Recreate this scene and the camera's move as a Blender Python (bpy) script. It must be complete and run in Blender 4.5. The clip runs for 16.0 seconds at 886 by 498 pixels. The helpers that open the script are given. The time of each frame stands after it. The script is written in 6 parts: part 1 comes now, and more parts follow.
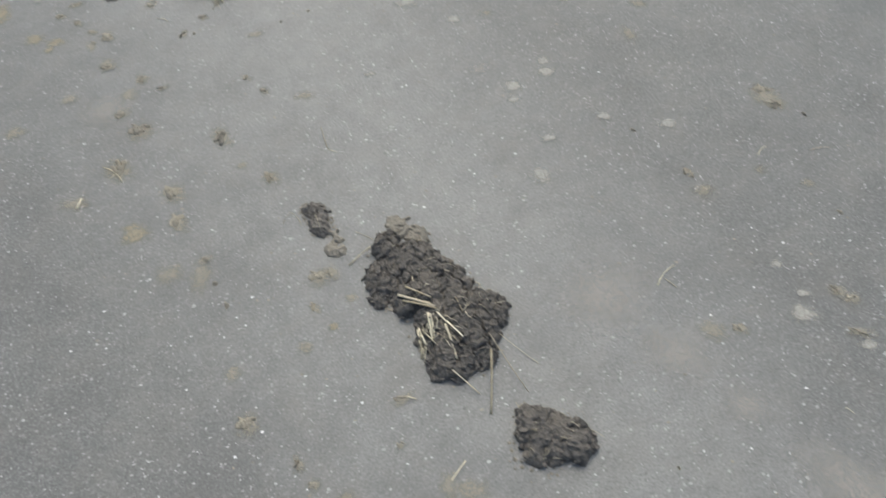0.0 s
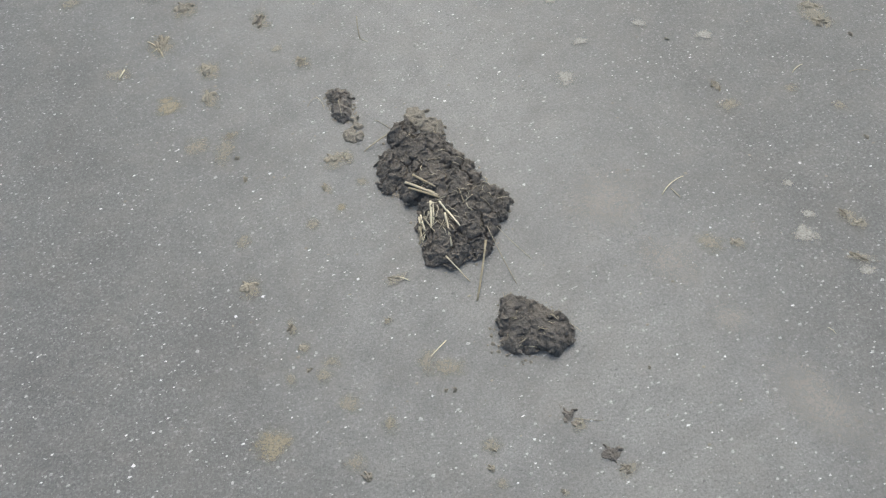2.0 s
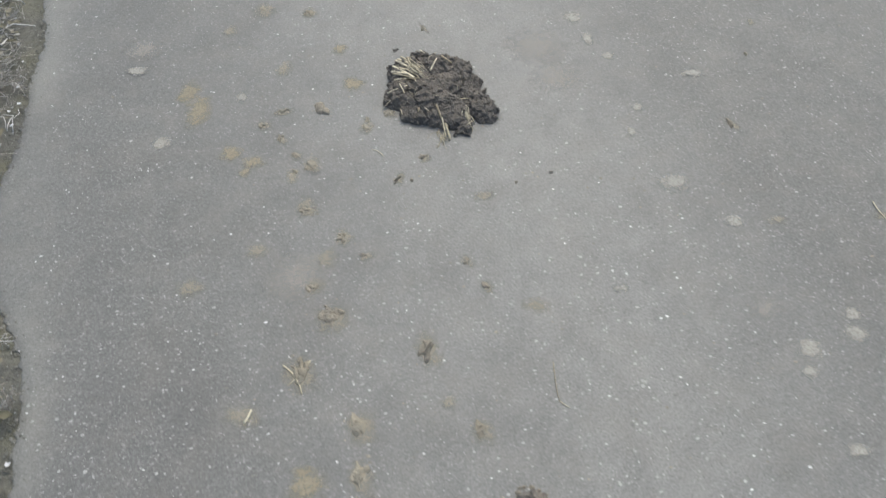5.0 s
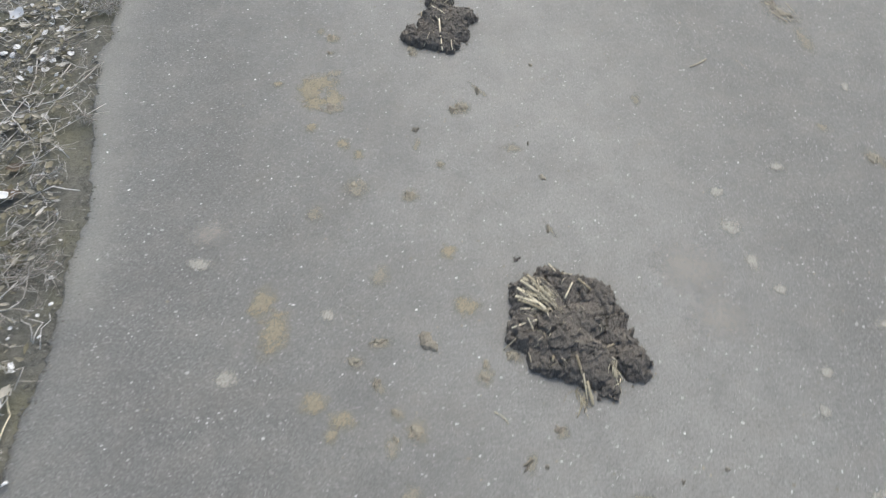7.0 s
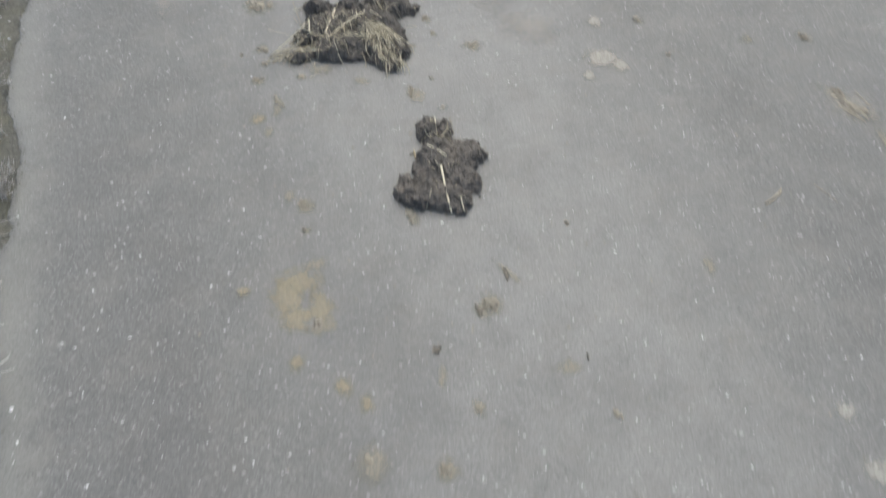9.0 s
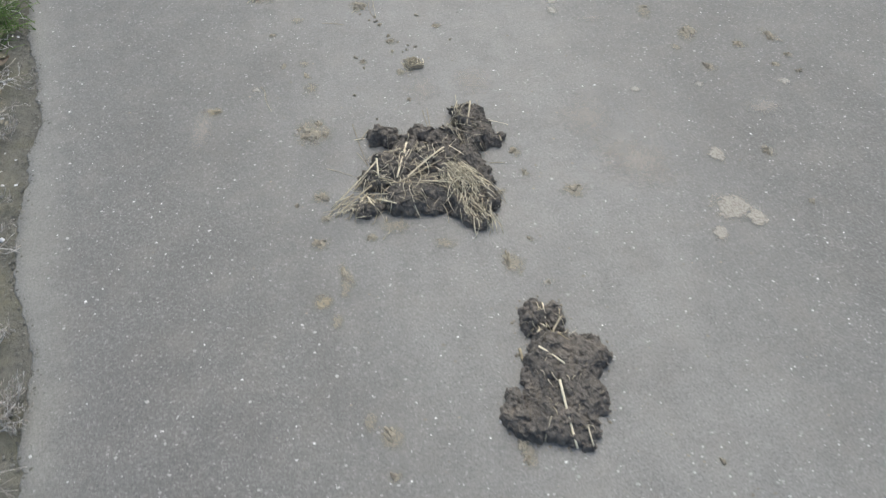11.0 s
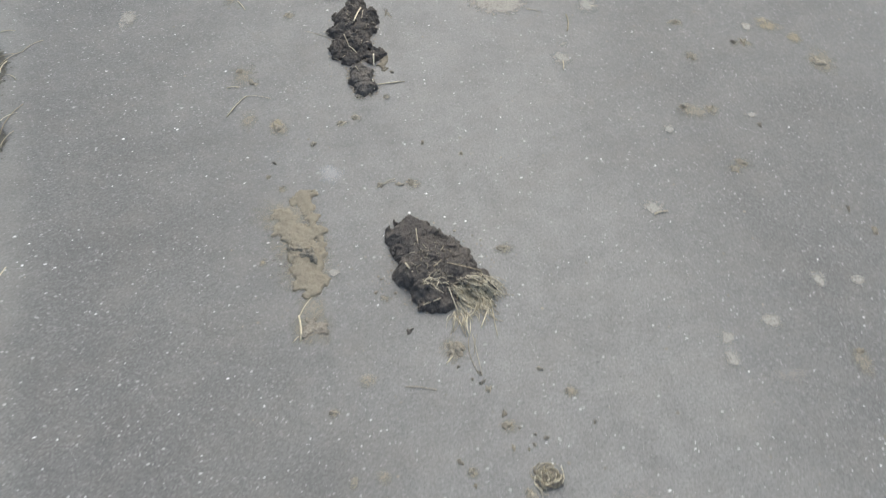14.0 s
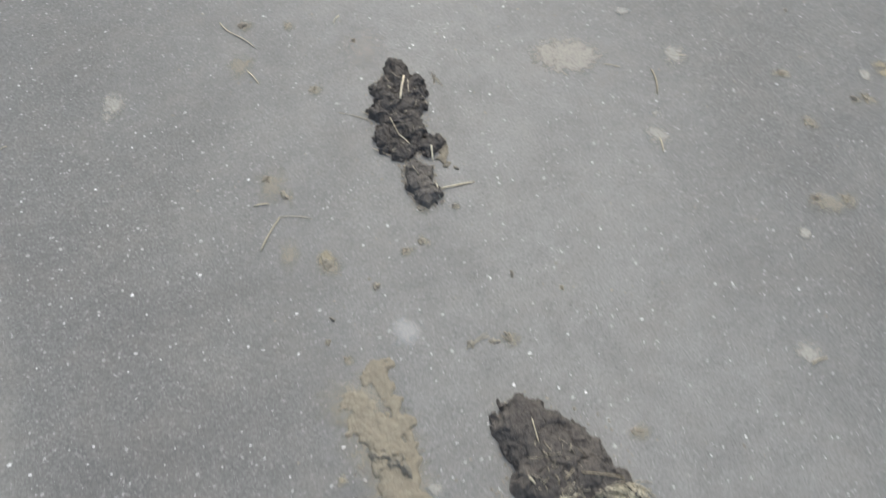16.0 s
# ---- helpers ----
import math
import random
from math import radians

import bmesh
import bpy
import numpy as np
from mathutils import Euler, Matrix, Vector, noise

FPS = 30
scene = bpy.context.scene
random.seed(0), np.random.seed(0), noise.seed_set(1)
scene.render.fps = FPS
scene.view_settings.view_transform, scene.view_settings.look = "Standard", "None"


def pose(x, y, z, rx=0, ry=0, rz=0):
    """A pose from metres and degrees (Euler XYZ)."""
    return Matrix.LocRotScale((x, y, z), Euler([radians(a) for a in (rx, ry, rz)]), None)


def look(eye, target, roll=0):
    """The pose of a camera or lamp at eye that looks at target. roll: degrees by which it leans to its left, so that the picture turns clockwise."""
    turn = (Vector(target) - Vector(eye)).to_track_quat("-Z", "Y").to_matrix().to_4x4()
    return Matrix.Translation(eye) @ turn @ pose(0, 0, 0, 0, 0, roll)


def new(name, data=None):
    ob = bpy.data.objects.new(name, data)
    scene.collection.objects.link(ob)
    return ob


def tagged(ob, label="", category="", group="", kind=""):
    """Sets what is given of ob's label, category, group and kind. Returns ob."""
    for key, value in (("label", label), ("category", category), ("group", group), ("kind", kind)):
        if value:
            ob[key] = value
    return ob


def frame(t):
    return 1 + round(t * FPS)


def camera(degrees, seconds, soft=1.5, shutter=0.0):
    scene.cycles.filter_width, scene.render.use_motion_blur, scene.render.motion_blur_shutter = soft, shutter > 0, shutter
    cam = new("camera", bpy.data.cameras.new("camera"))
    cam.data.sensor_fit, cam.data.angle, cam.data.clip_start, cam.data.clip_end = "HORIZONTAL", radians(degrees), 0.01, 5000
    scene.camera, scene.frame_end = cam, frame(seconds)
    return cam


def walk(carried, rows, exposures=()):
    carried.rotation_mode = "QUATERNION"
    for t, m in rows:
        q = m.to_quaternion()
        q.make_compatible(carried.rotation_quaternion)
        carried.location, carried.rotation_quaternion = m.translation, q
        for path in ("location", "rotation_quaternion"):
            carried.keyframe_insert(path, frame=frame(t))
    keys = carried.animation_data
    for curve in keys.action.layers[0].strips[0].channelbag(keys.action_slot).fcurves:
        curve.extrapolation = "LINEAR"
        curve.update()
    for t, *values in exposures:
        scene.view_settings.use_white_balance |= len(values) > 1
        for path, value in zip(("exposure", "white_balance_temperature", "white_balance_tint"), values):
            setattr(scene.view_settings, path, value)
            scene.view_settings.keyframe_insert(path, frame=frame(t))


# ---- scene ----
cam = camera(56.6, 16.0, 1.2, 0.4)
PATH = [
    (0, (0.627, 0.0, 1.445), (1.233, 1.179, -0.052), -2.1),
    (0.3, (0.655, -0.007, 1.468), (1.113, 0.812, 0.298), -0.9),
    (0.5, (0.661, -0.037, 1.463), (1.267, 1.047, -0.104), -1.1),
    (0.8, (0.693, -0.086, 1.459), (1.095, 0.726, 0.264), -2.7),
    (1, (0.715, -0.114, 1.445), (1.201, 0.972, -0.163), -3.6),
    (1.5, (0.739, -0.144, 1.448), (1.136, 0.967, -0.166), -4.8),
    (2, (0.745, -0.145, 1.45), (1.104, 0.974, -0.168), -4.6),
    (2.5, (0.76, -0.091, 1.449), (1.135, 0.996, -0.188), -3.9),
    (2.8, (0.775, -0.006, 1.457), (1.08, 0.794, 0.226), -2.9),
    (3, (0.768, 0.073, 1.467), (1.19, 1.125, -0.18), -2.1),
    (3.3, (0.748, 0.187, 1.477), (1.053, 1.005, 0.257), -3.2),
    (3.5, (0.739, 0.256, 1.472), (1.11, 1.343, -0.165), -3.9),
    (3.8, (0.735, 0.338, 1.484), (0.975, 1.167, 0.258), -3.5),
    (4, (0.737, 0.393, 1.479), (1.019, 1.531, -0.141), -3.8),
    (4.2, (0.758, 0.497, 1.499), (1.02, 1.692, -0.083), -1.9),
    (6.3, (0.524, 1.212, 1.453), (0.881, 2.498, -0.038), -0.5),
    (6.5, (0.528, 1.308, 1.457), (0.861, 2.582, -0.048), -0.3),
    (6.8, (0.547, 1.479, 1.464), (0.774, 2.47, 0.361), 1.1),
    (7, (0.567, 1.563, 1.468), (0.879, 2.903, 0.016), 3.0),
    (7.3, (0.578, 1.658, 1.453), (0.818, 2.63, 0.336), 5.4),
    (7.5, (0.571, 1.722, 1.438), (0.903, 2.983, -0.079), 6.5),
    (7.8, (0.55, 1.874, 1.441), (0.834, 2.814, 0.307), 5.8),
    (8, (0.526, 1.982, 1.458), (0.933, 3.251, -0.034), 4.7),
    (8.3, (0.51, 2.099, 1.447), (0.83, 3.065, 0.344), 1.8),
    (8.5, (0.507, 2.185, 1.448), (0.941, 3.436, -0.052), 1.7),
    (8.8, (0.545, 2.338, 1.453), (0.867, 3.258, 0.313), 1.8),
    (9, (0.589, 2.441, 1.455), (1.003, 3.696, -0.046), 1.5),
    (9.2, (0.641, 2.535, 1.474), (1.031, 3.854, 0.022), 1.6),
    (11.3, (0.555, 3.246, 1.457), (0.955, 4.476, -0.067), 1.1),
    (11.5, (0.578, 3.331, 1.454), (0.961, 4.585, -0.056), 0.5),
    (11.8, (0.611, 3.458, 1.45), (0.895, 4.392, 0.311), 1.6),
    (12, (0.638, 3.526, 1.452), (1.007, 4.725, -0.106), 3.4),
    (12.3, (0.624, 3.621, 1.44), (0.932, 4.482, 0.251), 5.2),
    (12.5, (0.627, 3.716, 1.445), (1.058, 4.861, -0.137), 4.7),
    (12.8, (0.583, 3.891, 1.46), (0.927, 4.772, 0.296), 2.4),
    (13, (0.575, 3.987, 1.459), (1.016, 5.158, -0.101), -0.3),
    (13.3, (0.564, 4.09, 1.458), (0.895, 4.944, 0.27), 0.5),
    (13.5, (0.559, 4.196, 1.456), (1.007, 5.324, -0.133), 1.8),
    (13.8, (0.584, 4.338, 1.48), (0.909, 5.242, 0.327), 2.3),
    (14, (0.611, 4.416, 1.474), (1.056, 5.652, -0.034), 3.3),
    (14.3, (0.624, 4.509, 1.453), (0.95, 5.396, 0.288), 6.1),
    (14.5, (0.623, 4.575, 1.449), (1.067, 5.707, -0.139), 7.6),
    (14.8, (0.624, 4.694, 1.454), (0.957, 5.535, 0.258), 6.8),
    (15, (0.602, 4.785, 1.451), (1.075, 5.921, -0.126), 5.2),
    (15.3, (0.563, 4.919, 1.455), (0.944, 5.765, 0.276), 3.3),
    (15.5, (0.55, 4.99, 1.448), (1.063, 6.078, -0.15), 3.2),
    (15.8, (0.525, 5.08, 1.442), (0.92, 5.868, 0.228), 4.8),
    (16, (0.542, 5.164, 1.449), (1.044, 6.222, -0.173), 4.7),
]
walk(cam, [(t, look(eye, target, roll)) for t, eye, target, roll in PATH], [(0, 0.02, 6545, 5), (0.6, 0.07, 6545, 5.5), (1.2, 0.08, 6545, 5.5), (4.5, 0.09, 6545, 5.5), (6.3, 0.10, 6520, 6.6), (13, 0.09, 6520, 6.6), (16, 0.12, 6520, 6.6)])

# ---- light: overcast sky, broad soft sun from the right-hand side ----
world = bpy.data.worlds.new("overcast_sky")
scene.world = world
world.use_nodes = True
wn = world.node_tree
sky = wn.nodes.new("ShaderNodeTexSky")
sky.sky_type = "NISHITA"
sky.sun_disc = False
sky.sun_elevation = radians(57)
sky.sun_rotation = radians(26)
sky.dust_density = 4.0
wn.nodes["Background"].inputs["Strength"].default_value = 0.15
wn.links.new(sky.outputs["Color"], wn.nodes["Background"].inputs["Color"])
sun = new("sun", bpy.data.lights.new("sun", "SUN"))
sun.data.energy = 1.1
sun.data.angle = radians(70)
sun.data.color = (0.975, 0.965, 0.88)
sun.matrix_basis = look((2.4, 5.0, 8.6), (0, 0, 0))


# ---- materials ----
def material(name, rough=0.9):
    m = bpy.data.materials.new(name)
    m.use_nodes = True
    b = m.node_tree.nodes["Principled BSDF"]
    b.inputs["Roughness"].default_value = rough
    b.inputs["Specular IOR Level"].default_value = 0.25
    return m, m.node_tree, b


def node(tree, kind, **values):
    n = tree.nodes.new(kind)
    for key, value in values.items():
        n.inputs[key.replace("_", " ")].default_value = value
    return n


def ramp(tree, source, *stops):
    r = tree.nodes.new("ShaderNodeValToRGB")
    shades = [(*value, 1) if isinstance(value, tuple) else (value, value, value, 1) for _, value in stops]
    band = r.color_ramp.elements
    band[0].position, band[0].color = stops[0][0], shades[0]
    band[1].position, band[1].color = stops[-1][0], shades[-1]
    for (place, _), shade in list(zip(stops, shades))[1:-1]:
        band.new(place).color = shade
    tree.links.new(source, r.inputs["Fac"])
    return r.outputs["Color"]


def mix(tree, fac, a, b, blend="MIX"):
    m = tree.nodes.new("ShaderNodeMix")
    m.data_type, m.blend_type = "RGBA", blend
    for socket, value in ((m.inputs[0], fac), (m.inputs[6], a), (m.inputs[7], b)):
        if isinstance(value, bpy.types.NodeSocket):
            tree.links.new(value, socket)
        elif isinstance(value, tuple):
            socket.default_value = (*value, 1)
        else:
            socket.default_value = value
    return m.outputs[2]


def maths(tree, op, a, b=0.0, c=0.0):
    m = tree.nodes.new("ShaderNodeMath")
    m.operation = op
    for socket, value in zip(m.inputs, (a, b, c)):
        if isinstance(value, bpy.types.NodeSocket):
            tree.links.new(value, socket)
        else:
            socket.default_value = value
    return m.outputs[0]


def texture(tree, kind, vector, scale, detail=3.0, rough=0.55):
    t = tree.nodes.new(kind)
    t.inputs["Scale"].default_value = scale
    if "Detail" in t.inputs:
        t.inputs["Detail"].default_value = detail if kind == "ShaderNodeTexNoise" else 0.0
        t.inputs["Roughness"].default_value = rough
    tree.links.new(vector, t.inputs["Vector"])
    return t


def bump(tree, shader, height, strength, distance):
    b = node(tree, "ShaderNodeBump", Strength=strength, Distance=distance)
    tree.links.new(height, b.inputs["Height"])
    tree.links.new(b.outputs["Normal"], shader.inputs["Normal"])


def stretched(tree, vector, sx, sy, sz=1.0):
    m = tree.nodes.new("ShaderNodeMapping")
    m.inputs["Scale"].default_value = (sx, sy, sz)
    tree.links.new(vector, m.inputs["Vector"])
    return m.outputs["Vector"]


def make_asphalt():
    m, t, b = material("worn_asphalt", 0.52)
    b.inputs["Specular IOR Level"].default_value = 0.7
    co = t.nodes.new("ShaderNodeTexCoord").outputs["Object"]
    sep = t.nodes.new("ShaderNodeSeparateXYZ")
    t.links.new(co, sep.inputs[0])
    x = sep.outputs["X"]
    grains = texture(t, "ShaderNodeTexVoronoi", co, 240)
    fine = texture(t, "ShaderNodeTexVoronoi", co, 430)
    grit = texture(t, "ShaderNodeTexNoise", co, 260, 2)
    sepg = t.nodes.new("ShaderNodeSeparateColor")
    t.links.new(grains.outputs["Color"], sepg.inputs[0])
    sepf = t.nodes.new("ShaderNodeSeparateColor")
    t.links.new(fine.outputs["Color"], sepf.inputs[0])
    stone = ramp(t, sepg.outputs[0], (0.0, (0.05, 0.051, 0.05)), (0.5, (0.10, 0.103, 0.099)), (0.86, (0.17, 0.174, 0.165)), (0.97, (0.23, 0.23, 0.22)), (1.0, (0.42, 0.42, 0.40)))
    small = ramp(t, sepf.outputs[1], (0.0, (0.085, 0.088, 0.086)), (0.7, (0.137, 0.141, 0.135)), (0.95, (0.185, 0.188, 0.178)), (1.0, (0.36, 0.36, 0.35)))
    col = mix(t, 0.5, stone, small)
    # worn, dusty and darker lanes that run along the road
    lane = texture(t, "ShaderNodeTexNoise", stretched(t, co, 1.7, 0.28), 1.3, 4)
    blotch = texture(t, "ShaderNodeTexNoise", co, 4.2, 5, 0.62)
    cloud = texture(t, "ShaderNodeTexNoise", co, 17, 4, 0.65)
    warp = maths(t, "MULTIPLY_ADD", lane.outputs["Fac"], 0.5, -0.25)
    warp2 = maths(t, "MULTIPLY_ADD", blotch.outputs["Fac"], 0.22, -0.11)
    xw = maths(t, "ADD", maths(t, "ADD", x, warp), warp2)
    profile = ramp(t, maths(t, "DIVIDE", xw, 3.0), (0.0, 0.3), (0.09, 0.19), (0.20, 0.32), (0.31, 0.60), (0.42, 0.73), (0.50, 0.64), (0.56, 0.40), (0.61, 0.20), (0.75, 0.19), (1.0, 0.26))
    grain = texture(t, "ShaderNodeTexNoise", co, 250, 5, 0.75)
    broken_dust = ramp(t, grain.outputs["Fac"], (0.32, 0.2), (0.5, 0.92), (0.68, 1.5))
    dust_fac = maths(t, "MULTIPLY", maths(t, "MULTIPLY", profile, broken_dust), maths(t, "MULTIPLY_ADD", cloud.outputs["Fac"], 1.1, 0.36))
    col = mix(t, dust_fac, col, (0.312, 0.311, 0.297))
    # faint brownish mottling of trodden-in soil
    soiled = texture(t, "ShaderNodeTexNoise", co, 7.5, 6, 0.7)
    col = mix(t, ramp(t, soiled.outputs["Fac"], (0.46, 0.0), (0.7, 0.3)), col, (0.255, 0.240, 0.213))
    # sandy fringe beside the verge
    edge = ramp(t, maths(t, "ADD", x, maths(t, "MULTIPLY_ADD", cloud.outputs["Fac"], 0.16, -0.08)), (0.01, 0.70), (0.055, 0.5), (0.125, 0.0))
    along = ramp(t, maths(t, "DIVIDE", sep.outputs["Y"], 8.0), (0.25, 1.0), (0.275, 0.15), (0.35, 0.15), (0.375, 1.0))
    edge = maths(t, "MULTIPLY", maths(t, "MULTIPLY", edge, along), broken_dust)
    col = mix(t, edge, col, (0.295, 0.294, 0.268))
    patches = ramp(t, blotch.outputs["Fac"], (0.34, 0.88), (0.5, 1.0), (0.68, 1.07))
    col = mix(t, 1.0, col, patches, "MULTIPLY")
    mottle = texture(t, "ShaderNodeTexNoise", co, 150, 5, 0.7)
    col = mix(t, 1.0, col, ramp(t, mottle.outputs["Fac"], (0.3, 0.80), (0.5, 1.0), (0.7, 1.17)), "MULTIPLY")
    t.links.new(col, b.inputs["Base Color"])
    pits = texture(t, "ShaderNodeTexNoise", co, 520, 4, 0.7)
    h = maths(t, "ADD", maths(t, "MULTIPLY", grit.outputs["Fac"], 0.5), pits.outputs["Fac"])
    bump(t, b, h, 0.34, 0.003)
    return m


def make_soil(name, dark, light, warm, rough=0.93, speckle=0.26, relief_depth=0.005):
    m, t, b = material(name, rough)
    co = t.nodes.new("ShaderNodeNewGeometry").outputs["Position"]
    info = t.nodes.new("ShaderNodeObjectInfo").outputs["Random"]
    big = texture(t, "ShaderNodeTexNoise", co, 19, 4, 0.6)
    mid = texture(t, "ShaderNodeTexNoise", co, 75, 4, 0.65)
    tiny = texture(t, "ShaderNodeTexVoronoi", co, 330)
    col = ramp(t, mid.outputs["Fac"], (0.3, dark), (0.7, light))
    col = mix(t, ramp(t, big.outputs["Fac"], (0.48, 0.0), (0.68, 0.75)), col, warm)
    speck = texture(t, "ShaderNodeTexNoise", co, 340, 3, 0.7)
    col = mix(t, 1.0, col, ramp(t, speck.outputs["Fac"], (0.32, 1 - speckle), (0.5, 1.0), (0.68, 1 + speckle)), "MULTIPLY")
    tone = maths(t, "MULTIPLY_ADD", info, 0.3, 0.85)
    val = t.nodes.new("ShaderNodeHueSaturation")
    t.links.new(tone, val.inputs["Value"])
    t.links.new(col, val.inputs["Color"])
    t.links.new(val.outputs["Color"], b.inputs["Base Color"])
    h = maths(t, "ADD", maths(t, "MULTIPLY", tiny.outputs["Distance"], -0.12), maths(t, "MULTIPLY_ADD", mid.outputs["Fac"], 1.6, maths(t, "MULTIPLY", speck.outputs["Fac"], 0.25)))
    bump(t, b, h, 1.0, relief_depth)
    return m


def make_film(name, colour, cover, inner=0.34, outer=0.86):
    """A dry film of dust or clay, broken up towards its rim."""
    m, t, b = material(name, 0.66)
    b.inputs["Specular IOR Level"].default_value = 0.42
    co = t.nodes.new("ShaderNodeTexCoord").outputs["Object"]
    geo = t.nodes.new("ShaderNodeNewGeometry").outputs["Position"]
    mid = texture(t, "ShaderNodeTexNoise", geo, 42, 6, 0.7)
    fine = texture(t, "ShaderNodeTexNoise", geo, 240, 2)
    far = t.nodes.new("ShaderNodeVectorMath")
    far.operation = "LENGTH"
    t.links.new(stretched(t, co, 1, 1, 0), far.inputs[0])
    fade = ramp(t, maths(t, "ADD", far.outputs["Value"], maths(t, "MULTIPLY_ADD", mid.outputs["Fac"], 1.9, -0.95)), (inner, cover), (outer, 0.0))
    grainy = maths(t, "MULTIPLY", fade, ramp(t, fine.outputs["Fac"], (0.32, 0.6), (0.5, 0.95), (0.66, 1.2)))
    col = mix(t, mid.outputs["Fac"], tuple(c * 0.82 for c in colour), tuple(c * 1.15 for c in colour))
    t.links.new(col, b.inputs["Base Color"])
    t.links.new(grainy, b.inputs["Alpha"])
    return m


def make_straw(name, dark, light):
    m, t, b = material(name, 0.62)
    co = t.nodes.new("ShaderNodeTexCoord").outputs["Object"]
    geo = t.nodes.new("ShaderNodeNewGeometry").outputs["Random Per Island"]
    info = t.nodes.new("ShaderNodeObjectInfo").outputs["Random"]
    streak = texture(t, "ShaderNodeTexNoise", co, 70, 3)
    r = maths(t, "FRACT", maths(t, "ADD", geo, info))
    col = ramp(t, maths(t, "ADD", maths(t, "MULTIPLY", r, 0.7), maths(t, "MULTIPLY", streak.outputs["Fac"], 0.4)), (0.15, dark), (0.8, light))
    t.links.new(col, b.inputs["Base Color"])
    bump(t, b, streak.outputs["Fac"], 0.3, 0.001)
    return m


def make_island(name, *stops, rough=0.8):
    m, t, b = material(name, rough)
    geo = t.nodes.new("ShaderNodeNewGeometry")
    fine = texture(t, "ShaderNodeTexNoise", geo.outputs["Position"], 300, 2)
    col = ramp(t, geo.outputs["Random Per Island"], *stops)
    col = mix(t, 1.0, col, ramp(t, fine.outputs["Fac"], (0.3, 0.8), (0.7, 1.1)), "MULTIPLY")
    t.links.new(col, b.inputs["Base Color"])
    return m


def make_verge():
    m, t, b = material("damp_verge_soil", 0.95)
    co = t.nodes.new("ShaderNodeTexCoord").outputs["Object"]
    big = texture(t, "ShaderNodeTexNoise", co, 6, 5, 0.6)
    mid = texture(t, "ShaderNodeTexNoise", co, 60, 5, 0.7)
    col = ramp(t, mid.outputs["Fac"], (0.3, (0.125, 0.124, 0.108)), (0.7, (0.225, 0.222, 0.192)))
    col = mix(t, ramp(t, big.outputs["Fac"], (0.45, 0.0), (0.65, 0.6)), col, (0.215, 0.21, 0.142))
    t.links.new(col, b.inputs["Base Color"])
    bump(t, b, mid.outputs["Fac"], 0.8, 0.01)
    return m


ASPHALT = make_asphalt()
VERGE = make_verge()
DARK_SOIL = make_soil("dark_moist_soil", (0.126, 0.117, 0.104), (0.218, 0.200, 0.177), (0.28, 0.25, 0.21))
MOIST_SOIL = make_soil("moist_black_soil", (0.107, 0.098, 0.089), (0.178, 0.162, 0.145), (0.215, 0.192, 0.164))
BROWN_SOIL = make_soil("brown_drying_soil", (0.22, 0.2, 0.166), (0.335, 0.308, 0.255), (0.40, 0.36, 0.288))
TAN_SOIL = make_soil("dry_tan_soil", (0.29, 0.266, 0.214), (0.42, 0.384, 0.308), (0.46, 0.412, 0.318))
SMEAR_SOIL = make_soil("caked_tan_mud", (0.228, 0.203, 0.156), (0.335, 0.301, 0.228), (0.275, 0.245, 0.19), speckle=0.16, relief_depth=0.0022)
PALE_FILM = make_film("pale_dust_film", (0.50, 0.485, 0.43), 0.74)
DUST_FILM = make_film("thin_dust_film", (0.48, 0.455, 0.41), 0.5, 0.25, 0.92)
TAN_FILM = make_film("tan_clay_film", (0.42, 0.388, 0.308), 0.58)
OCHRE_FILM = make_film("ochre_clay_film", (0.44, 0.388, 0.272), 0.66)
CREAM_FILM = make_film("cream_clay_film", (0.49, 0.462, 0.40), 0.78, 0.5, 0.9)
WHITE_FILM = make_film("white_lime_film", (0.72, 0.72, 0.70), 0.4)
STRAW = make_straw("dry_straw", (0.32, 0.27, 0.18), (0.86, 0.79, 0.59))
DULL_STRAW = make_straw("weathered_straw", (0.24, 0.21, 0.15), (0.54, 0.49, 0.365))
DRY_GRASS = make_island("dead_grass", (0.0, (0.25, 0.23, 0.17)), (0.3, (0.48, 0.46, 0.40)), (0.7, (0.70, 0.685, 0.65)), (1.0, (0.86, 0.85, 0.84)), rough=0.75)
TWIG = make_island("grey_dry_twig", (0.0, (0.34, 0.31, 0.265)), (0.6, (0.58, 0.55, 0.50)), (1.0, (0.80, 0.785, 0.76)))
GREEN = make_island("green_grass", (0.0, (0.07, 0.13, 0.03)), (1.0, (0.16, 0.25, 0.07)), rough=0.6)
STONE = make_island("pale_chips", (0.0, (0.34, 0.34, 0.32)), (0.55, (0.55, 0.55, 0.53)), (0.8, (0.85, 0.85, 0.84)), (1.0, (0.94, 0.94, 0.93)), rough=0.6)
WHITE_STONE = make_straw("white_stone", (0.80, 0.79, 0.78), (0.93, 0.93, 0.93))
LEAF = make_straw("dead_leaf", (0.22, 0.165, 0.12), (0.40, 0.33, 0.26))


# ---- shapes ----
def part(name, mesh, mat, parent=None, label=""):
    if isinstance(mesh, bmesh.types.BMesh):
        me = bpy.data.meshes.new(name)
        mesh.to_mesh(me)
        mesh.free()
    else:
        me = mesh
    if mat and not me.materials:
        me.materials.append(mat)
    ob = new(name, me)
    ob.parent = parent
    return tagged(ob, label)


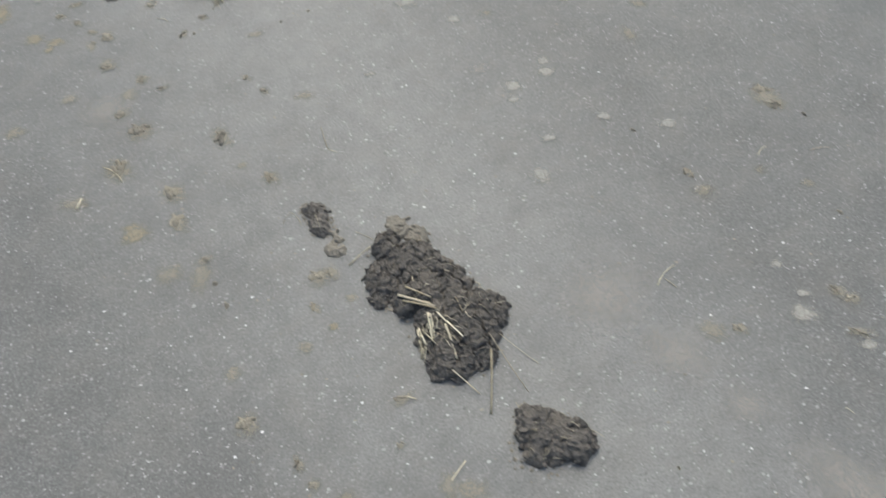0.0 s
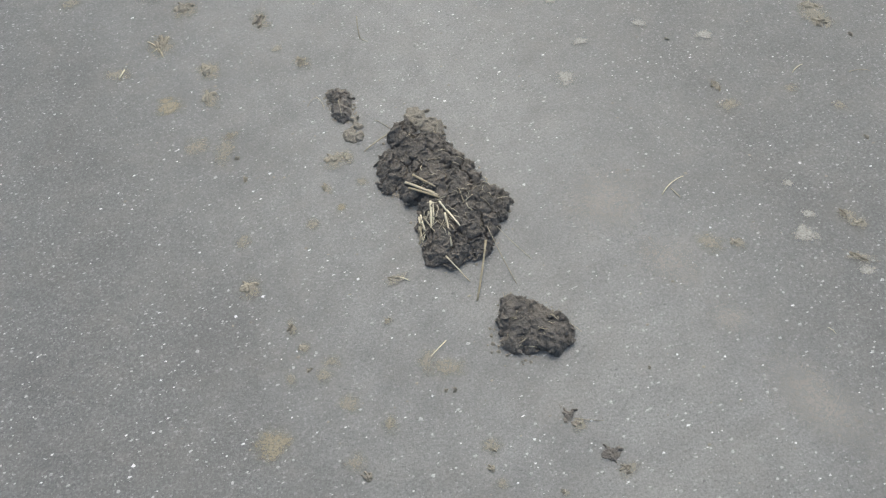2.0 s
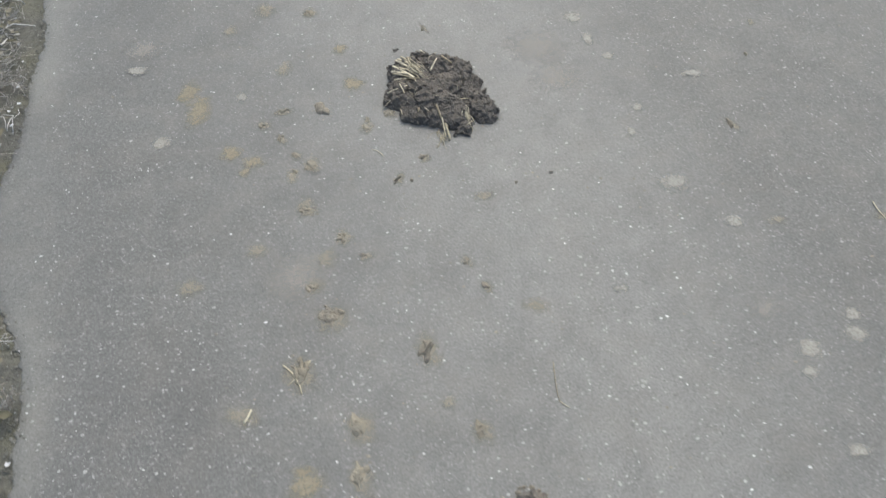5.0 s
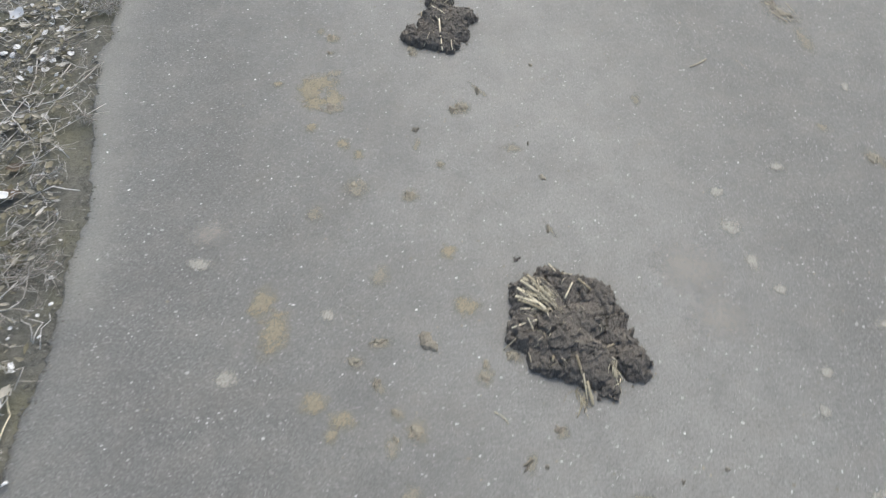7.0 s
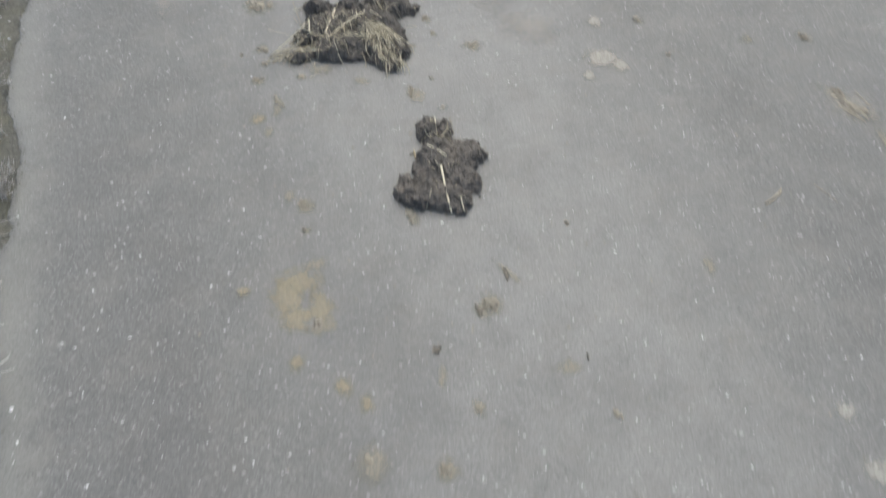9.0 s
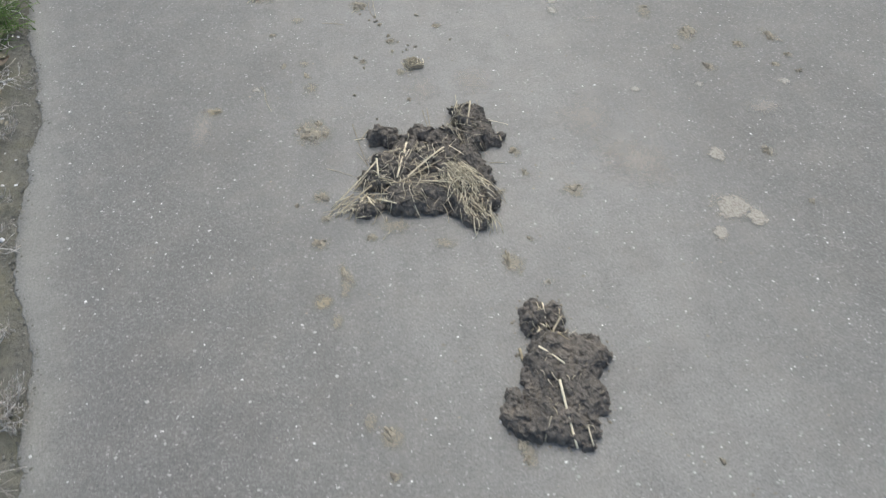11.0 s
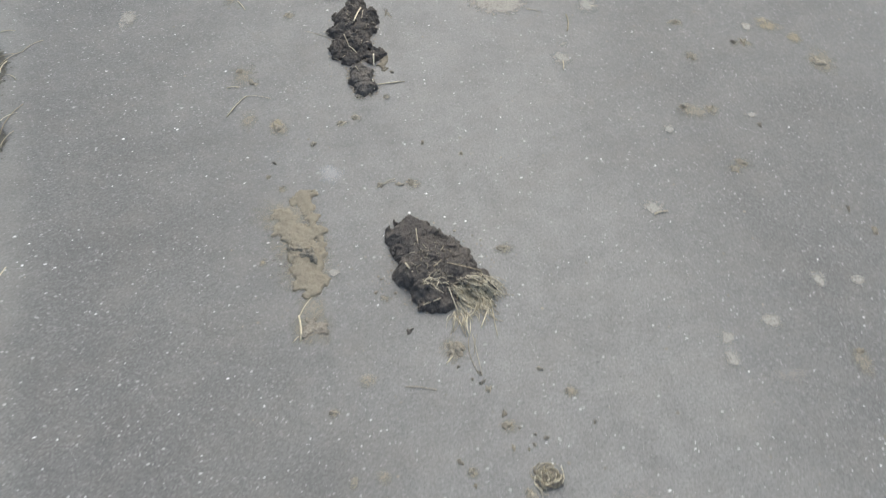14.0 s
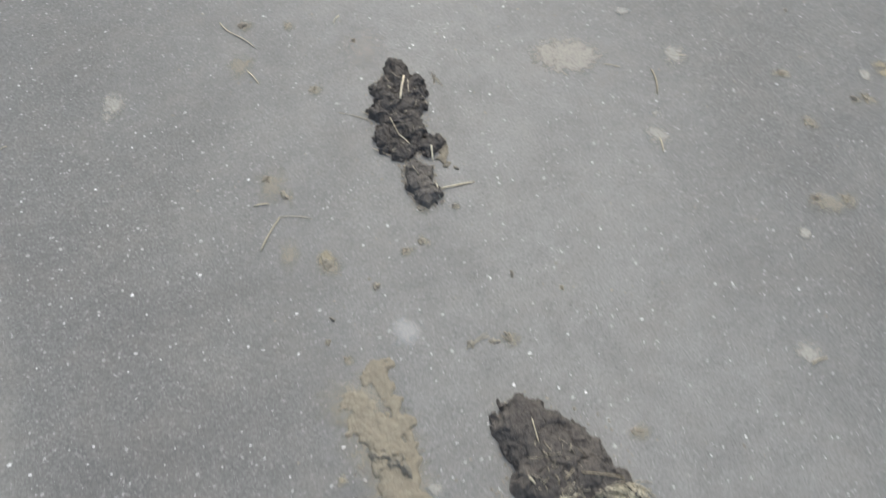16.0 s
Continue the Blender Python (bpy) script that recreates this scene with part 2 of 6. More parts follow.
def from_arrays(name, verts, faces, smooth=True):
    me = bpy.data.meshes.new(name)
    me.from_pydata(verts, [], faces)
    if smooth:
        me.shade_smooth()
    me.update()
    return me


def cell_random(ix, iy, seed):
    v = np.sin(ix * 127.1 + iy * 311.7 + seed * 74.7) * 43758.5453
    return v - np.floor(v)


def value_noise(x, y, seed):
    """Smooth noise from -1 to 1 over arrays."""
    ix, iy = np.floor(x), np.floor(y)
    fx, fy = x - ix, y - iy
    fx, fy = fx * fx * (3 - 2 * fx), fy * fy * (3 - 2 * fy)
    a, b = cell_random(ix, iy, seed), cell_random(ix + 1, iy, seed)
    c, d = cell_random(ix, iy + 1, seed), cell_random(ix + 1, iy + 1, seed)
    return 2 * (a + (b - a) * fx + (c - a) * fy + (a - b - c + d) * fx * fy) - 1


def lumps_noise(x, y, seed):
    """Distance to the nearest of scattered points, one a cell: rounded crumbs."""
    ix, iy = np.floor(x), np.floor(y)
    best = np.full_like(x, 9.0)
    for dx in (-1, 0, 1):
        for dy in (-1, 0, 1):
            px = ix + dx + cell_random(ix + dx, iy + dy, seed)
            py = iy + dy + cell_random(ix + dx, iy + dy, seed + 5)
            best = np.minimum(best, np.hypot(x - px, y - py))
    return best


def broken(x, y, seed):
    """Tilted facets of broken clay, with steps between them."""
    ix, iy = np.floor(x), np.floor(y)
    best, high = np.full_like(x, 9.0), np.zeros_like(x)
    for dx in (-1, 0, 1):
        for dy in (-1, 0, 1):
            cx, cy = ix + dx, iy + dy
            ox, oy = x - cx - cell_random(cx, cy, seed), y - cy - cell_random(cx, cy, seed + 5)
            d = np.hypot(ox, oy)
            tilt = cell_random(cx, cy, seed + 6) - 0.5 + ox * (cell_random(cx, cy, seed + 7) - 0.5) * 1.6 + oy * (cell_random(cx, cy, seed + 8) - 0.5) * 1.6
            high = np.where(d < best, tilt, high)
            best = np.minimum(best, d)
    return high


def seams(x, y, seed):
    """How far a place lies from the nearest crack between broken lumps."""
    ix, iy = np.floor(x), np.floor(y)
    first, second = np.full_like(x, 9.0), np.full_like(x, 9.0)
    for dx in (-1, 0, 1):
        for dy in (-1, 0, 1):
            cx, cy = ix + dx, iy + dy
            d = np.hypot(x - cx - cell_random(cx, cy, seed), y - cy - cell_random(cx, cy, seed + 5))
            second = np.minimum(second, np.maximum(first, d))
            first = np.minimum(first, d)
    return second - first


def largest(inside):
    """Keeps the largest connected piece of a mask."""
    left, best = set(map(tuple, np.argwhere(inside).tolist())), []
    while left:
        todo, piece = [left.pop()], []
        while todo:
            b, a = todo.pop()
            piece.append((b, a))
            for near in ((b + 1, a), (b - 1, a), (b, a + 1), (b, a - 1)):
                if near in left:
                    left.remove(near)
                    todo.append(near)
        best = piece if len(piece) > len(best) else best
    kept = np.zeros_like(inside)
    rows, columns = zip(*best)
    kept[list(rows), list(columns)] = True
    return kept


def relief(lumps, step, seed, grain=1.0, ragged=1.0, square=2.0):
    """A crumbled body that rises from z = 0: the highest of several rough mounds (x, y, half length, half width, degrees, height).
    Returns its mesh data and a function for the height at a place."""
    def height(x, y):
        wx = x + ragged * (0.011 * value_noise(x * 38, y * 38, seed) + 0.006 * value_noise(x * 95, y * 95, seed + 1))
        wy = y + ragged * (0.011 * value_noise(x * 38, y * 38, seed + 2) + 0.006 * value_noise(x * 95, y * 95, seed + 3))
        heap = np.zeros_like(x)
        for i, (cx, cy, rx, ry, turn, high) in enumerate(lumps):
            c, s = math.cos(radians(turn)), math.sin(radians(turn))
            u, v = ((wx - cx) * c + (wy - cy) * s) / rx, ((wy - cy) * c - (wx - cx) * s) / ry
            d = (np.abs(u) ** square + np.abs(v) ** square) ** (1 / square)
            lean = 1 + 0.16 * (u * math.cos(i * 2.4 + seed) + v * math.sin(i * 2.4 + seed))
            heap = heap + (high * lean * np.clip(1 - (d / 1.01) ** 3.4, 0, 1) ** 0.66) ** 4
        top = heap ** 0.25 * 0.82
        rough = 0.0055 * value_noise(x * 26, y * 26, seed + 4) + 0.010 * broken(wx * 21, wy * 21, seed + 14) + 0.0065 * broken(wx * 52, wy * 47, seed + 15)
        rough = rough + 0.0075 * (0.35 - np.abs(value_noise(wx * 58, wy * 66, seed + 5))) + 0.0050 * (0.35 - np.abs(value_noise(x * 125, y * 118, seed + 13)))
        rough = rough + 0.0032 * value_noise(x * 230, y * 230, seed + 16) + 0.0040 * (0.45 - lumps_noise(x * 150, y * 150, seed + 9))
        split = np.clip(0.35 + 0.9 * value_noise(x * 14, y * 14, seed + 17), 0, 1)
        rough = rough - 0.020 * split * np.clip(1 - seams(wx * 13, wy * 13, seed + 18) * 9, 0, 1) - 0.0045 * split * np.clip(1 - seams(wx * 44, wy * 44, seed + 19) * 4, 0, 1)
        return np.where(top > 0, np.maximum(top + grain * rough * np.clip(top / 0.022, 0, 1), 0.22 * top), 0)
    x0, x1 = min(a[0] - max(a[2:4]) for a in lumps) - 0.02, max(a[0] + max(a[2:4]) for a in lumps) + 0.02
    y0, y1 = min(a[1] - max(a[2:4]) for a in lumps) - 0.02, max(a[1] + max(a[2:4]) for a in lumps) + 0.02
    nx, ny = int((x1 - x0) / step) + 2, int((y1 - y0) / step) + 2
    gx, gy = np.meshgrid(x0 + step * np.arange(nx), y0 + step * np.arange(ny))
    gz = height(gx, gy)
    inside = gz > 0.003
    inside = largest(inside)
    gz = np.where(inside, gz, -0.001)
    up = np.clip(gz, 0, 0.02) / 0.02
    gx, gy = (gx + up * ragged * (0.004 * value_noise(gx * 60 + gz * 85, gy * 60 - gz * 60, seed + 21) + 0.0026 * value_noise(gx * 130 - gz * 190, gy * 130 + gz * 170, seed + 22)),
              gy + up * ragged * (0.005 * value_noise(gx * 60 - gz * 85, gy * 60 + gz * 60, seed + 23) + 0.0026 * value_noise(gx * 130 + gz * 190, gy * 130 + gz * 170, seed + 24)))
    gx = gx + step * 0.35 * value_noise(gx / step * 0.7, gy / step * 0.7, seed + 11)
    gy = gy + step * 0.35 * value_noise(gx / step * 0.7, gy / step * 0.7, seed + 12)
    full = inside[:-1, :-1] | inside[1:, :-1] | inside[:-1, 1:] | inside[1:, 1:]
    index = np.arange(nx * ny).reshape(ny, nx)
    quads = np.stack([index[:-1, :-1][full], index[:-1, 1:][full], index[1:, 1:][full], index[1:, :-1][full]], 1)
    used, quads = np.unique(quads, return_inverse=True)
    verts = np.stack([gx.ravel(), gy.ravel(), gz.ravel()], 1)[used]
    return verts.tolist(), quads.reshape(-1, 4).tolist(), height


def tube(points, radius, sides=5, flat=1.0):
    """Vertices and faces of a closed stalk along points, tapering a little."""
    points = [Vector(p) for p in points]
    verts, faces = [], []
    for i, p in enumerate(points):
        way = (points[min(i + 1, len(points) - 1)] - points[max(i - 1, 0)]).normalized()
        side = way.cross(Vector((0, 0, 1)))
        side = side.normalized() if side.length > 1e-4 else Vector((1, 0, 0))
        up = side.cross(way)
        r = radius * (1 - 0.15 * i / (len(points) - 1))
        for k in range(sides):
            a = 2 * math.pi * k / sides
            verts.append(p + side * (r * math.cos(a)) + up * (r * flat * math.sin(a)))
    for i in range(len(points) - 1):
        for k in range(sides):
            a, b = i * sides + k, i * sides + (k + 1) % sides
            faces.append((a, b, b + sides, a + sides))
    faces.append(tuple(range(sides))[::-1])
    last = (len(points) - 1) * sides
    faces.append(tuple(range(last, last + sides)))
    return verts, faces


class Batch:
    """Many small pieces gathered into one mesh."""
    def __init__(self):
        self.verts, self.faces = [], []

    def add(self, verts, faces):
        n = len(self.verts)
        self.verts.extend(tuple(v) for v in verts)
        self.faces.extend(tuple(i + n for i in f) for f in faces)

    def mesh(self, name):
        return from_arrays(name, self.verts, self.faces)


# ---- ground and road ----
def bulge(y, at, half, size):
    d = (y - at) / half
    return size * math.exp(-d * d)


def road_edge(y):
    """How far right of the mean line the broken edge of the asphalt lies."""
    e = bulge(y, 1.35, 0.4, 0.075) + bulge(y, 1.95, 0.18, 0.04) + bulge(y, 6.3, 0.4, 0.02) + bulge(y, 2.4, 0.3, -0.068)
    e += bulge(y, 2.95, 0.12, -0.005) + bulge(y, 3.2, 0.12, 0.030) + bulge(y, 3.45, 0.12, 0.013) + bulge(y, 3.7, 0.12, -0.002)
    e += bulge(y, 3.88, 0.07, -0.012) + bulge(y, 4.0, 0.07, 0.016) + bulge(y, 4.18, 0.1, 0.025) + bulge(y, 4.28, 0.05, 0.023)
    e += bulge(y, 4.36, 0.07, 0.020) + bulge(y, 4.47, 0.05, -0.005) + bulge(y, 4.62, 0.12, -0.006) + bulge(y, 4.85, 0.12, 0.016)
    e += bulge(y, 5.05, 0.1, 0.042) + bulge(y, 5.25, 0.15, 0.034) + bulge(y, 5.6, 0.2, 0.009) + bulge(y, 6.30, 0.07, 0.034) + bulge(y, 6.62, 0.10, 0.040)
    e += 0.005 * float(noise.noise((y * 9, 0.3, 0))) + 0.009 * float(noise.noise((y * 31, 1.7, 0))) + 0.009 * float(noise.noise((y * 70, 4.1, 0))) + 0.006 * float(noise.noise((y * 150, 7.1, 0)))
    return e


def build_ground():
    xs = [-600, -60, -8, -2, -1] + [-0.8 + 0.05 * i for i in range(17)] + [0.06, 0.5, 2, 3.4, 8, 60, 600]
    ys = [-600, -60, -8, -1] + [-0.5 + 0.05 * i for i in range(171)] + [9, 12, 60, 600]
    verts = []
    for y in ys:
        for x in xs:
            near = -0.9 < x < -0.09 and -0.6 < y < 8.1
            z = -0.005 + (0.012 * noise.noise((x * 8, y * 8, 0)) + 0.006 * noise.noise((x * 30, y * 30, 2)) + 0.02 * min(1, max(0, -x - 0.08) * 4) if near else 0)
            verts.append((x, y, max(-0.012, min(z, 0.02))))
    n = len(xs)
    faces = [(j * n + i, j * n + i + 1, j * n + n + i + 1, j * n + n + i) for j in range(len(ys) - 1) for i in range(n - 1)]
    tagged(part("ground", from_arrays("ground", verts, faces), VERGE), "damp dark verge soil that reaches to the horizon", "ground", kind="structure")


def build_road():
    ys = [-300, -40, -6, -1.5] + [-1 + 0.012 * i for i in range(800)] + [8.7, 9.5, 14, 60, 300]
    offsets = [0.0, 0.004, 0.03, 0.1, 0.25, 0.6, 1.2, 2.0, 2.7, 3.2]
    verts, faces = [], []
    for y in ys:
        e = road_edge(y) if -1.2 < y < 8.7 else 0.0
        verts.append((e - 0.004, y, -0.03))
        for i, o in enumerate(offsets):
            verts.append((e + o if i < 4 else o, y, (-0.003, -0.001, 0, 0)[i] if i < 4 else 0.0))
        verts.append((3.21, y, -0.05))
    n = len(offsets) + 2
    for j in range(len(ys) - 1):
        for i in range(n - 1):
            faces.append((j * n + i, j * n + i + 1, j * n + n + i + 1, j * n + n + i))
    tagged(part("road", from_arrays("road", verts, faces), ASPHALT), "worn grey asphalt lane with dusty pale bands", "road", kind="structure")


build_ground()
build_road()

# loose pale grit pressed into the surface
rng = np.random.default_rng(4)
grit = Batch()
for _ in range(36000):
    x, y = rng.uniform(0.03, 2.8), rng.uniform(-0.4, 7.9)
    if noise.noise((x * 9, y * 9, 3)) + 0.6 * noise.noise((x * 31, y * 31, 8)) < rng.uniform(-0.55, 0.25):
        continue
    s = 0.0010 + 0.0019 * rng.random() ** 2.5 + (0.0017 if rng.random() < 0.13 else 0)
    a, q, n = rng.uniform(0, 6.28), rng.uniform(0.4, 0.95), int(rng.integers(3, 6))
    turn = [a + 6.2832 * (k + rng.uniform(-0.25, 0.25)) / n for k in range(n)]
    ring = [(x + s * rng.uniform(0.7, 1.35) * math.cos(w), y + s * q * rng.uniform(0.7, 1.35) * math.sin(w), 0.0002) for w in turn]
    grit.add(ring + [(x, y, s * 0.3)], [(k, (k + 1) % n, n) for k in range(n)])
tagged(part("grit", grit.mesh("grit"), STONE), "pale stone chips strewn over the asphalt", "grit", kind="stuff")


# coarse aggregate laid bare where the surface is most worn
FLAKE = make_island("bare_aggregate", (0.0, (0.19, 0.19, 0.186)), (0.35, (0.26, 0.26, 0.253)), (0.55, (0.36, 0.36, 0.345)), (1.0, (0.58, 0.58, 0.56)), rough=0.6)
flakes = Batch()
for k in range(26000):
    x, y = rng.uniform(0.06, 2.7), (2.1 - 2.5 * rng.random() ** 0.8 if k < 13000 else rng.uniform(1.6, 7.8))
    s = 0.0014 + 0.0030 * rng.random() ** 2
    a, q, n = rng.uniform(0, 6.28), rng.uniform(0.4, 0.95), int(rng.integers(4, 7))
    ring = [(x + s * rng.uniform(0.65, 1.3) * math.cos(a + 6.2832 * k / n), y + s * q * rng.uniform(0.65, 1.3) * math.sin(a + 6.2832 * k / n), 0.0002) for k in range(n)]
    flakes.add(ring + [(x + s * rng.uniform(-0.3, 0.3), y + s * rng.uniform(-0.3, 0.3), s * 0.4)], [(k, (k + 1) % n, n) for k in range(n)])
tagged(part("bare_aggregate", flakes.mesh("bare_aggregate"), FLAKE), "grey bare aggregate stones in worn asphalt", "grit", kind="stuff")

CRUMB_DUST = make_island("fine_soil_crumbs", (0.0, (0.235, 0.22, 0.19)), (0.5, (0.29, 0.27, 0.23)), (1.0, (0.40, 0.365, 0.29)), rough=0.9)
fine_bits = Batch()
for _ in range(2600):
    x, y = (rng.normal(0.95, 0.3) if rng.random() < 0.6 else rng.uniform(1.2, 2.7)), rng.uniform(-0.3, 7.8)
    if x < 0.1:
        continue
    s = 0.0012 + 0.0034 * rng.random() ** 4
    a, q = rng.uniform(0, 6.28), rng.uniform(0.5, 1.0)
    ring = [(x + s * rng.uniform(0.6, 1.3) * math.cos(a + k * 1.0472), y + s * q * rng.uniform(0.6, 1.3) * math.sin(a + k * 1.0472), 0.0002) for k in range(6)]
    fine_bits.add(ring + [(x + s * 0.2, y, s * 0.55)], [(k, (k + 1) % 6, 6) for k in range(6)])
tagged(part("fine_crumbs", fine_bits.mesh("fine_crumbs"), CRUMB_DUST), "tiny tan soil crumbs scattered over the asphalt", "soil crumbs", kind="stuff")


# ---- clods, crumbs, films and straw ----
def ball(level):
    bm = bmesh.new()
    bmesh.ops.create_icosphere(bm, subdivisions=level, radius=1)
    v, f = np.array([tuple(p.co) for p in bm.verts]), np.array([[p.index for p in q.verts] for q in bm.faces])
    bm.free()
    return v, f


BALLS = [ball(1), ball(2)]


def crust(verts, seed, grain):
    """Broken crumbs that sit in the skin of a clod, thickest towards its rim."""
    r = np.random.default_rng(seed)
    skin = np.array(verts)
    skin = skin[skin[:, 2] > 0.003]
    n = int(len(skin) * 0.022)
    rim = skin[skin[:, 2] < 0.014]
    picked = np.concatenate([skin[r.integers(0, len(skin), n)], rim[r.integers(0, len(rim), n)]])
    n = len(picked)
    low = np.clip(1 - picked[:, 2] / 0.03, 0, 1)
    sizes = 0.0011 + (0.0018 + 0.0050 * low) * r.random(n) ** 2.2 * (0.55 + grain)
    every, faces, start = [], [], 0
    for p, size in zip(picked, sizes):
        v, f = BALLS[1 if size > 0.0042 else 0]
        turn = r.normal(0, 1, (3, 3))
        turn, _ = np.linalg.qr(turn)
        shape = v * (1 + 0.32 * np.sin(v[:, [1, 2, 0]] * r.uniform(2, 4.5, 3) + r.uniform(0, 6.28, 3))) * np.array((1.25, 0.8, 0.45)) * r.uniform(0.7, 1.2, 3)
        placed = (shape @ turn) * size * np.array((1, 1, 0.85)) + p + np.array((0, 0, size * r.uniform(-0.25, 0.35)))
        placed[:, 2] = np.maximum(placed[:, 2], 0.0002)
        every.append(placed)
        faces.append(f + start)
        start += len(v)
    return from_arrays("loose_soil", np.concatenate(every).tolist(), np.concatenate(faces).tolist(), False)


def clod(x, y, lumps, seed, label, grain=0.8, square=2.0, mat=DARK_SOIL, step=0.0019):
    base = new("soil_clod")
    base.matrix_basis = pose(x, y, 0)
    verts, faces, high = relief(lumps, step, seed, grain, min(1.0, grain + 0.45), square)
    part("soil_body", from_arrays("soil_body", verts, faces), mat, base)
    r, bits, places = random.Random(seed), Batch(), []
    for _ in range(420):
        cx, cy, rx, ry, turn, _h = r.choice(lumps)
        a, d = r.uniform(0, 6.28), r.uniform(0.88, 1.0) + abs(r.gauss(0, 0.22))
        places.append((cx + rx * d * math.cos(a), cy + ry * d * math.sin(a)))
    free = high(*np.array(places).T) < 0.002
    for (px, py), clear in zip(places, free):
        if clear:
            size = 0.0009 + 0.0042 * r.random() ** 3.5
            ring = [(px + size * r.uniform(0.6, 1.2) * math.cos(k * 1.0472), py + size * r.uniform(0.6, 1.2) * math.sin(k * 1.0472), 0.0003) for k in range(6)]
            bits.add(ring + [(px, py, size * 0.9)], [(k, (k + 1) % 6, 6) for k in range(6)])
    tagged(part("loose_soil", crust(verts, seed, grain), mat, base), "rough soil crumbs clinging to the clod", kind="stuff")
    tagged(part("fallen_crumbs", bits.mesh("fallen_crumbs"), BROWN_SOIL, base), "fine soil crumbs fallen round the clod", kind="stuff")
    tagged(base, label, "soil clod", "clods dropped along the road")
    return base, high, x, y


def stalk_points(x0, y0, x1, y1, ground, radius, bend, lift):
    n = 7
    points = []
    nx, ny = -(y1 - y0), x1 - x0
    for i in range(n):
        f = i / (n - 1)
        b = bend * 4 * f * (1 - f)
        px, py = x0 + (x1 - x0) * f + nx * b, y0 + (y1 - y0) * f + ny * b
        points.append((px, py, f))
    zs = np.maximum(0.0, ground(np.array([p[0] for p in points]), np.array([p[1] for p in points]))).tolist()
    a, b = zs[0], zs[-1]
    over = 0.55 * max(z - a - (b - a) * p[2] for p, z in zip(points, zs))
    out = []
    for px, py, f in points:
        line = a + (b - a) * f
        out.append((px, py, line + over + radius * 0.9 + lift * 4 * f * (1 - f)))
    return out


def stalk(owner, x0, y0, x1, y1, width=0.004, bend=0.02, lift=0.001, mat=STRAW):
    """A straw on a clod, from place to place on the road plan."""
    base, high, ox, oy = owner
    p = stalk_points(x0 - ox, y0 - oy, x1 - ox, y1 - oy, high, width / 2, bend, lift)
    part("straw_stalk", from_arrays("straw_stalk", *tube(p, width / 2, 6, 0.45)), mat, base)


def fringe(owner, x, y, rx, ry, way, spread, count, length, seed, mat=STRAW):
    """Straws that stick to a clod about (x, y), lying roughly the same way."""
    r = random.Random(seed)
    for _ in range(int(count * 1.25)):
        a, d = r.uniform(0, 6.28), r.random() ** 0.5
        px, py = x + rx * d * math.cos(a), y + ry * d * math.sin(a)
        w, size = radians(way + r.gauss(0, spread)), length * r.uniform(0.45, 1.25)
        stalk(owner, px, py, px + size * math.cos(w), py + size * math.sin(w), r.uniform(0.0008, 0.0026), r.uniform(-0.22, 0.22), r.uniform(0.0, 0.006), mat if r.random() < 0.65 else DULL_STRAW)


def loose_straw(x0, y0, x1, y1, width=0.0035, bend=0.05, mat=STRAW):
    cx, cy = (x0 + x1) / 2, (y0 + y1) / 2
    p = stalk_points(x0 - cx, y0 - cy, x1 - cx, y1 - cy, lambda a, b: a * 0.0, width / 2, bend, 0.002)
    ob = part("loose_straw", from_arrays("loose_straw", *tube(p, width / 2, 6, 0.45)), mat)
    ob.matrix_basis = pose(cx, cy, 0)
    return tagged(ob, "dry straw stalk lying loose on the asphalt", "straw", "loose straws")


CRUMBS = []
for seed in range(9):
    r = random.Random(seed)
    spots = [(0, 0, 0.62, 0.55, 0, 1.0)] + [(r.uniform(-0.7, 0.7), r.uniform(-0.7, 0.7), r.uniform(0.18, 0.42), r.uniform(0.15, 0.38), r.uniform(0, 180), r.uniform(0.35, 0.9)) for _ in range(9)]
    spots = [(a * 0.03, b * 0.03, c * 0.03, d * 0.03, e, f * 0.011) for a, b, c, d, e, f in spots]
    v, f, _ = relief(spots, 0.0016, seed + 30, 0.8, 0.7)
    bits = Batch()
    bits.add(v, f)
    for _ in range(16):
        a, d, s = r.uniform(0, 6.28), 0.03 * r.uniform(0.7, 1.5), 0.0008 + 0.0026 * r.random() ** 2
        px, py = d * math.cos(a), d * math.sin(a)
        bits.add([(px + s * r.uniform(0.6, 1.3) * math.cos(k * 1.257), py + s * r.uniform(0.6, 1.3) * math.sin(k * 1.257), 0.0003) for k in range(5)] + [(px, py, s * 0.7)], [(k, (k + 1) % 5, 5) for k in range(5)])
    CRUMBS.append((bits.verts, bits.faces))
CRUMB_MESHES = {}
DISC = [(math.cos(k * 0.2618), math.sin(k * 0.2618), 0) for k in range(24)] + [(0, 0, 0.001)]
FILM_MESHES = {}
count = [0]


def crumb(x, y, length, width, turn=0.0, tone="tan"):
    """A crumb of soil on the road, half length and half width in metres."""
    count[0] += 1
    i = (count[0] * 7) % len(CRUMBS)
    mat = {"dark": DARK_SOIL, "brown": BROWN_SOIL, "tan": TAN_SOIL}[tone]
    if (i, tone) not in CRUMB_MESHES:
        CRUMB_MESHES[i, tone] = from_arrays("soil_crumb", *CRUMBS[i])
    ob = part("soil_crumb", CRUMB_MESHES[i, tone], mat)
    ob.matrix_basis = pose(x, y, 0, 0, 0, turn) @ Matrix.Diagonal((length / 0.03, width / 0.03, min(1.15, 0.24 + (length * width) ** 0.5 / 0.05), 1))
    words = {"dark": "small dark moist soil crumb on the asphalt", "brown": "brown crumbled soil lump on the asphalt", "tan": "dry tan soil crumb stuck to the asphalt"}
    return tagged(ob, words[tone], "soil crumb", "soil crumbs on the road")


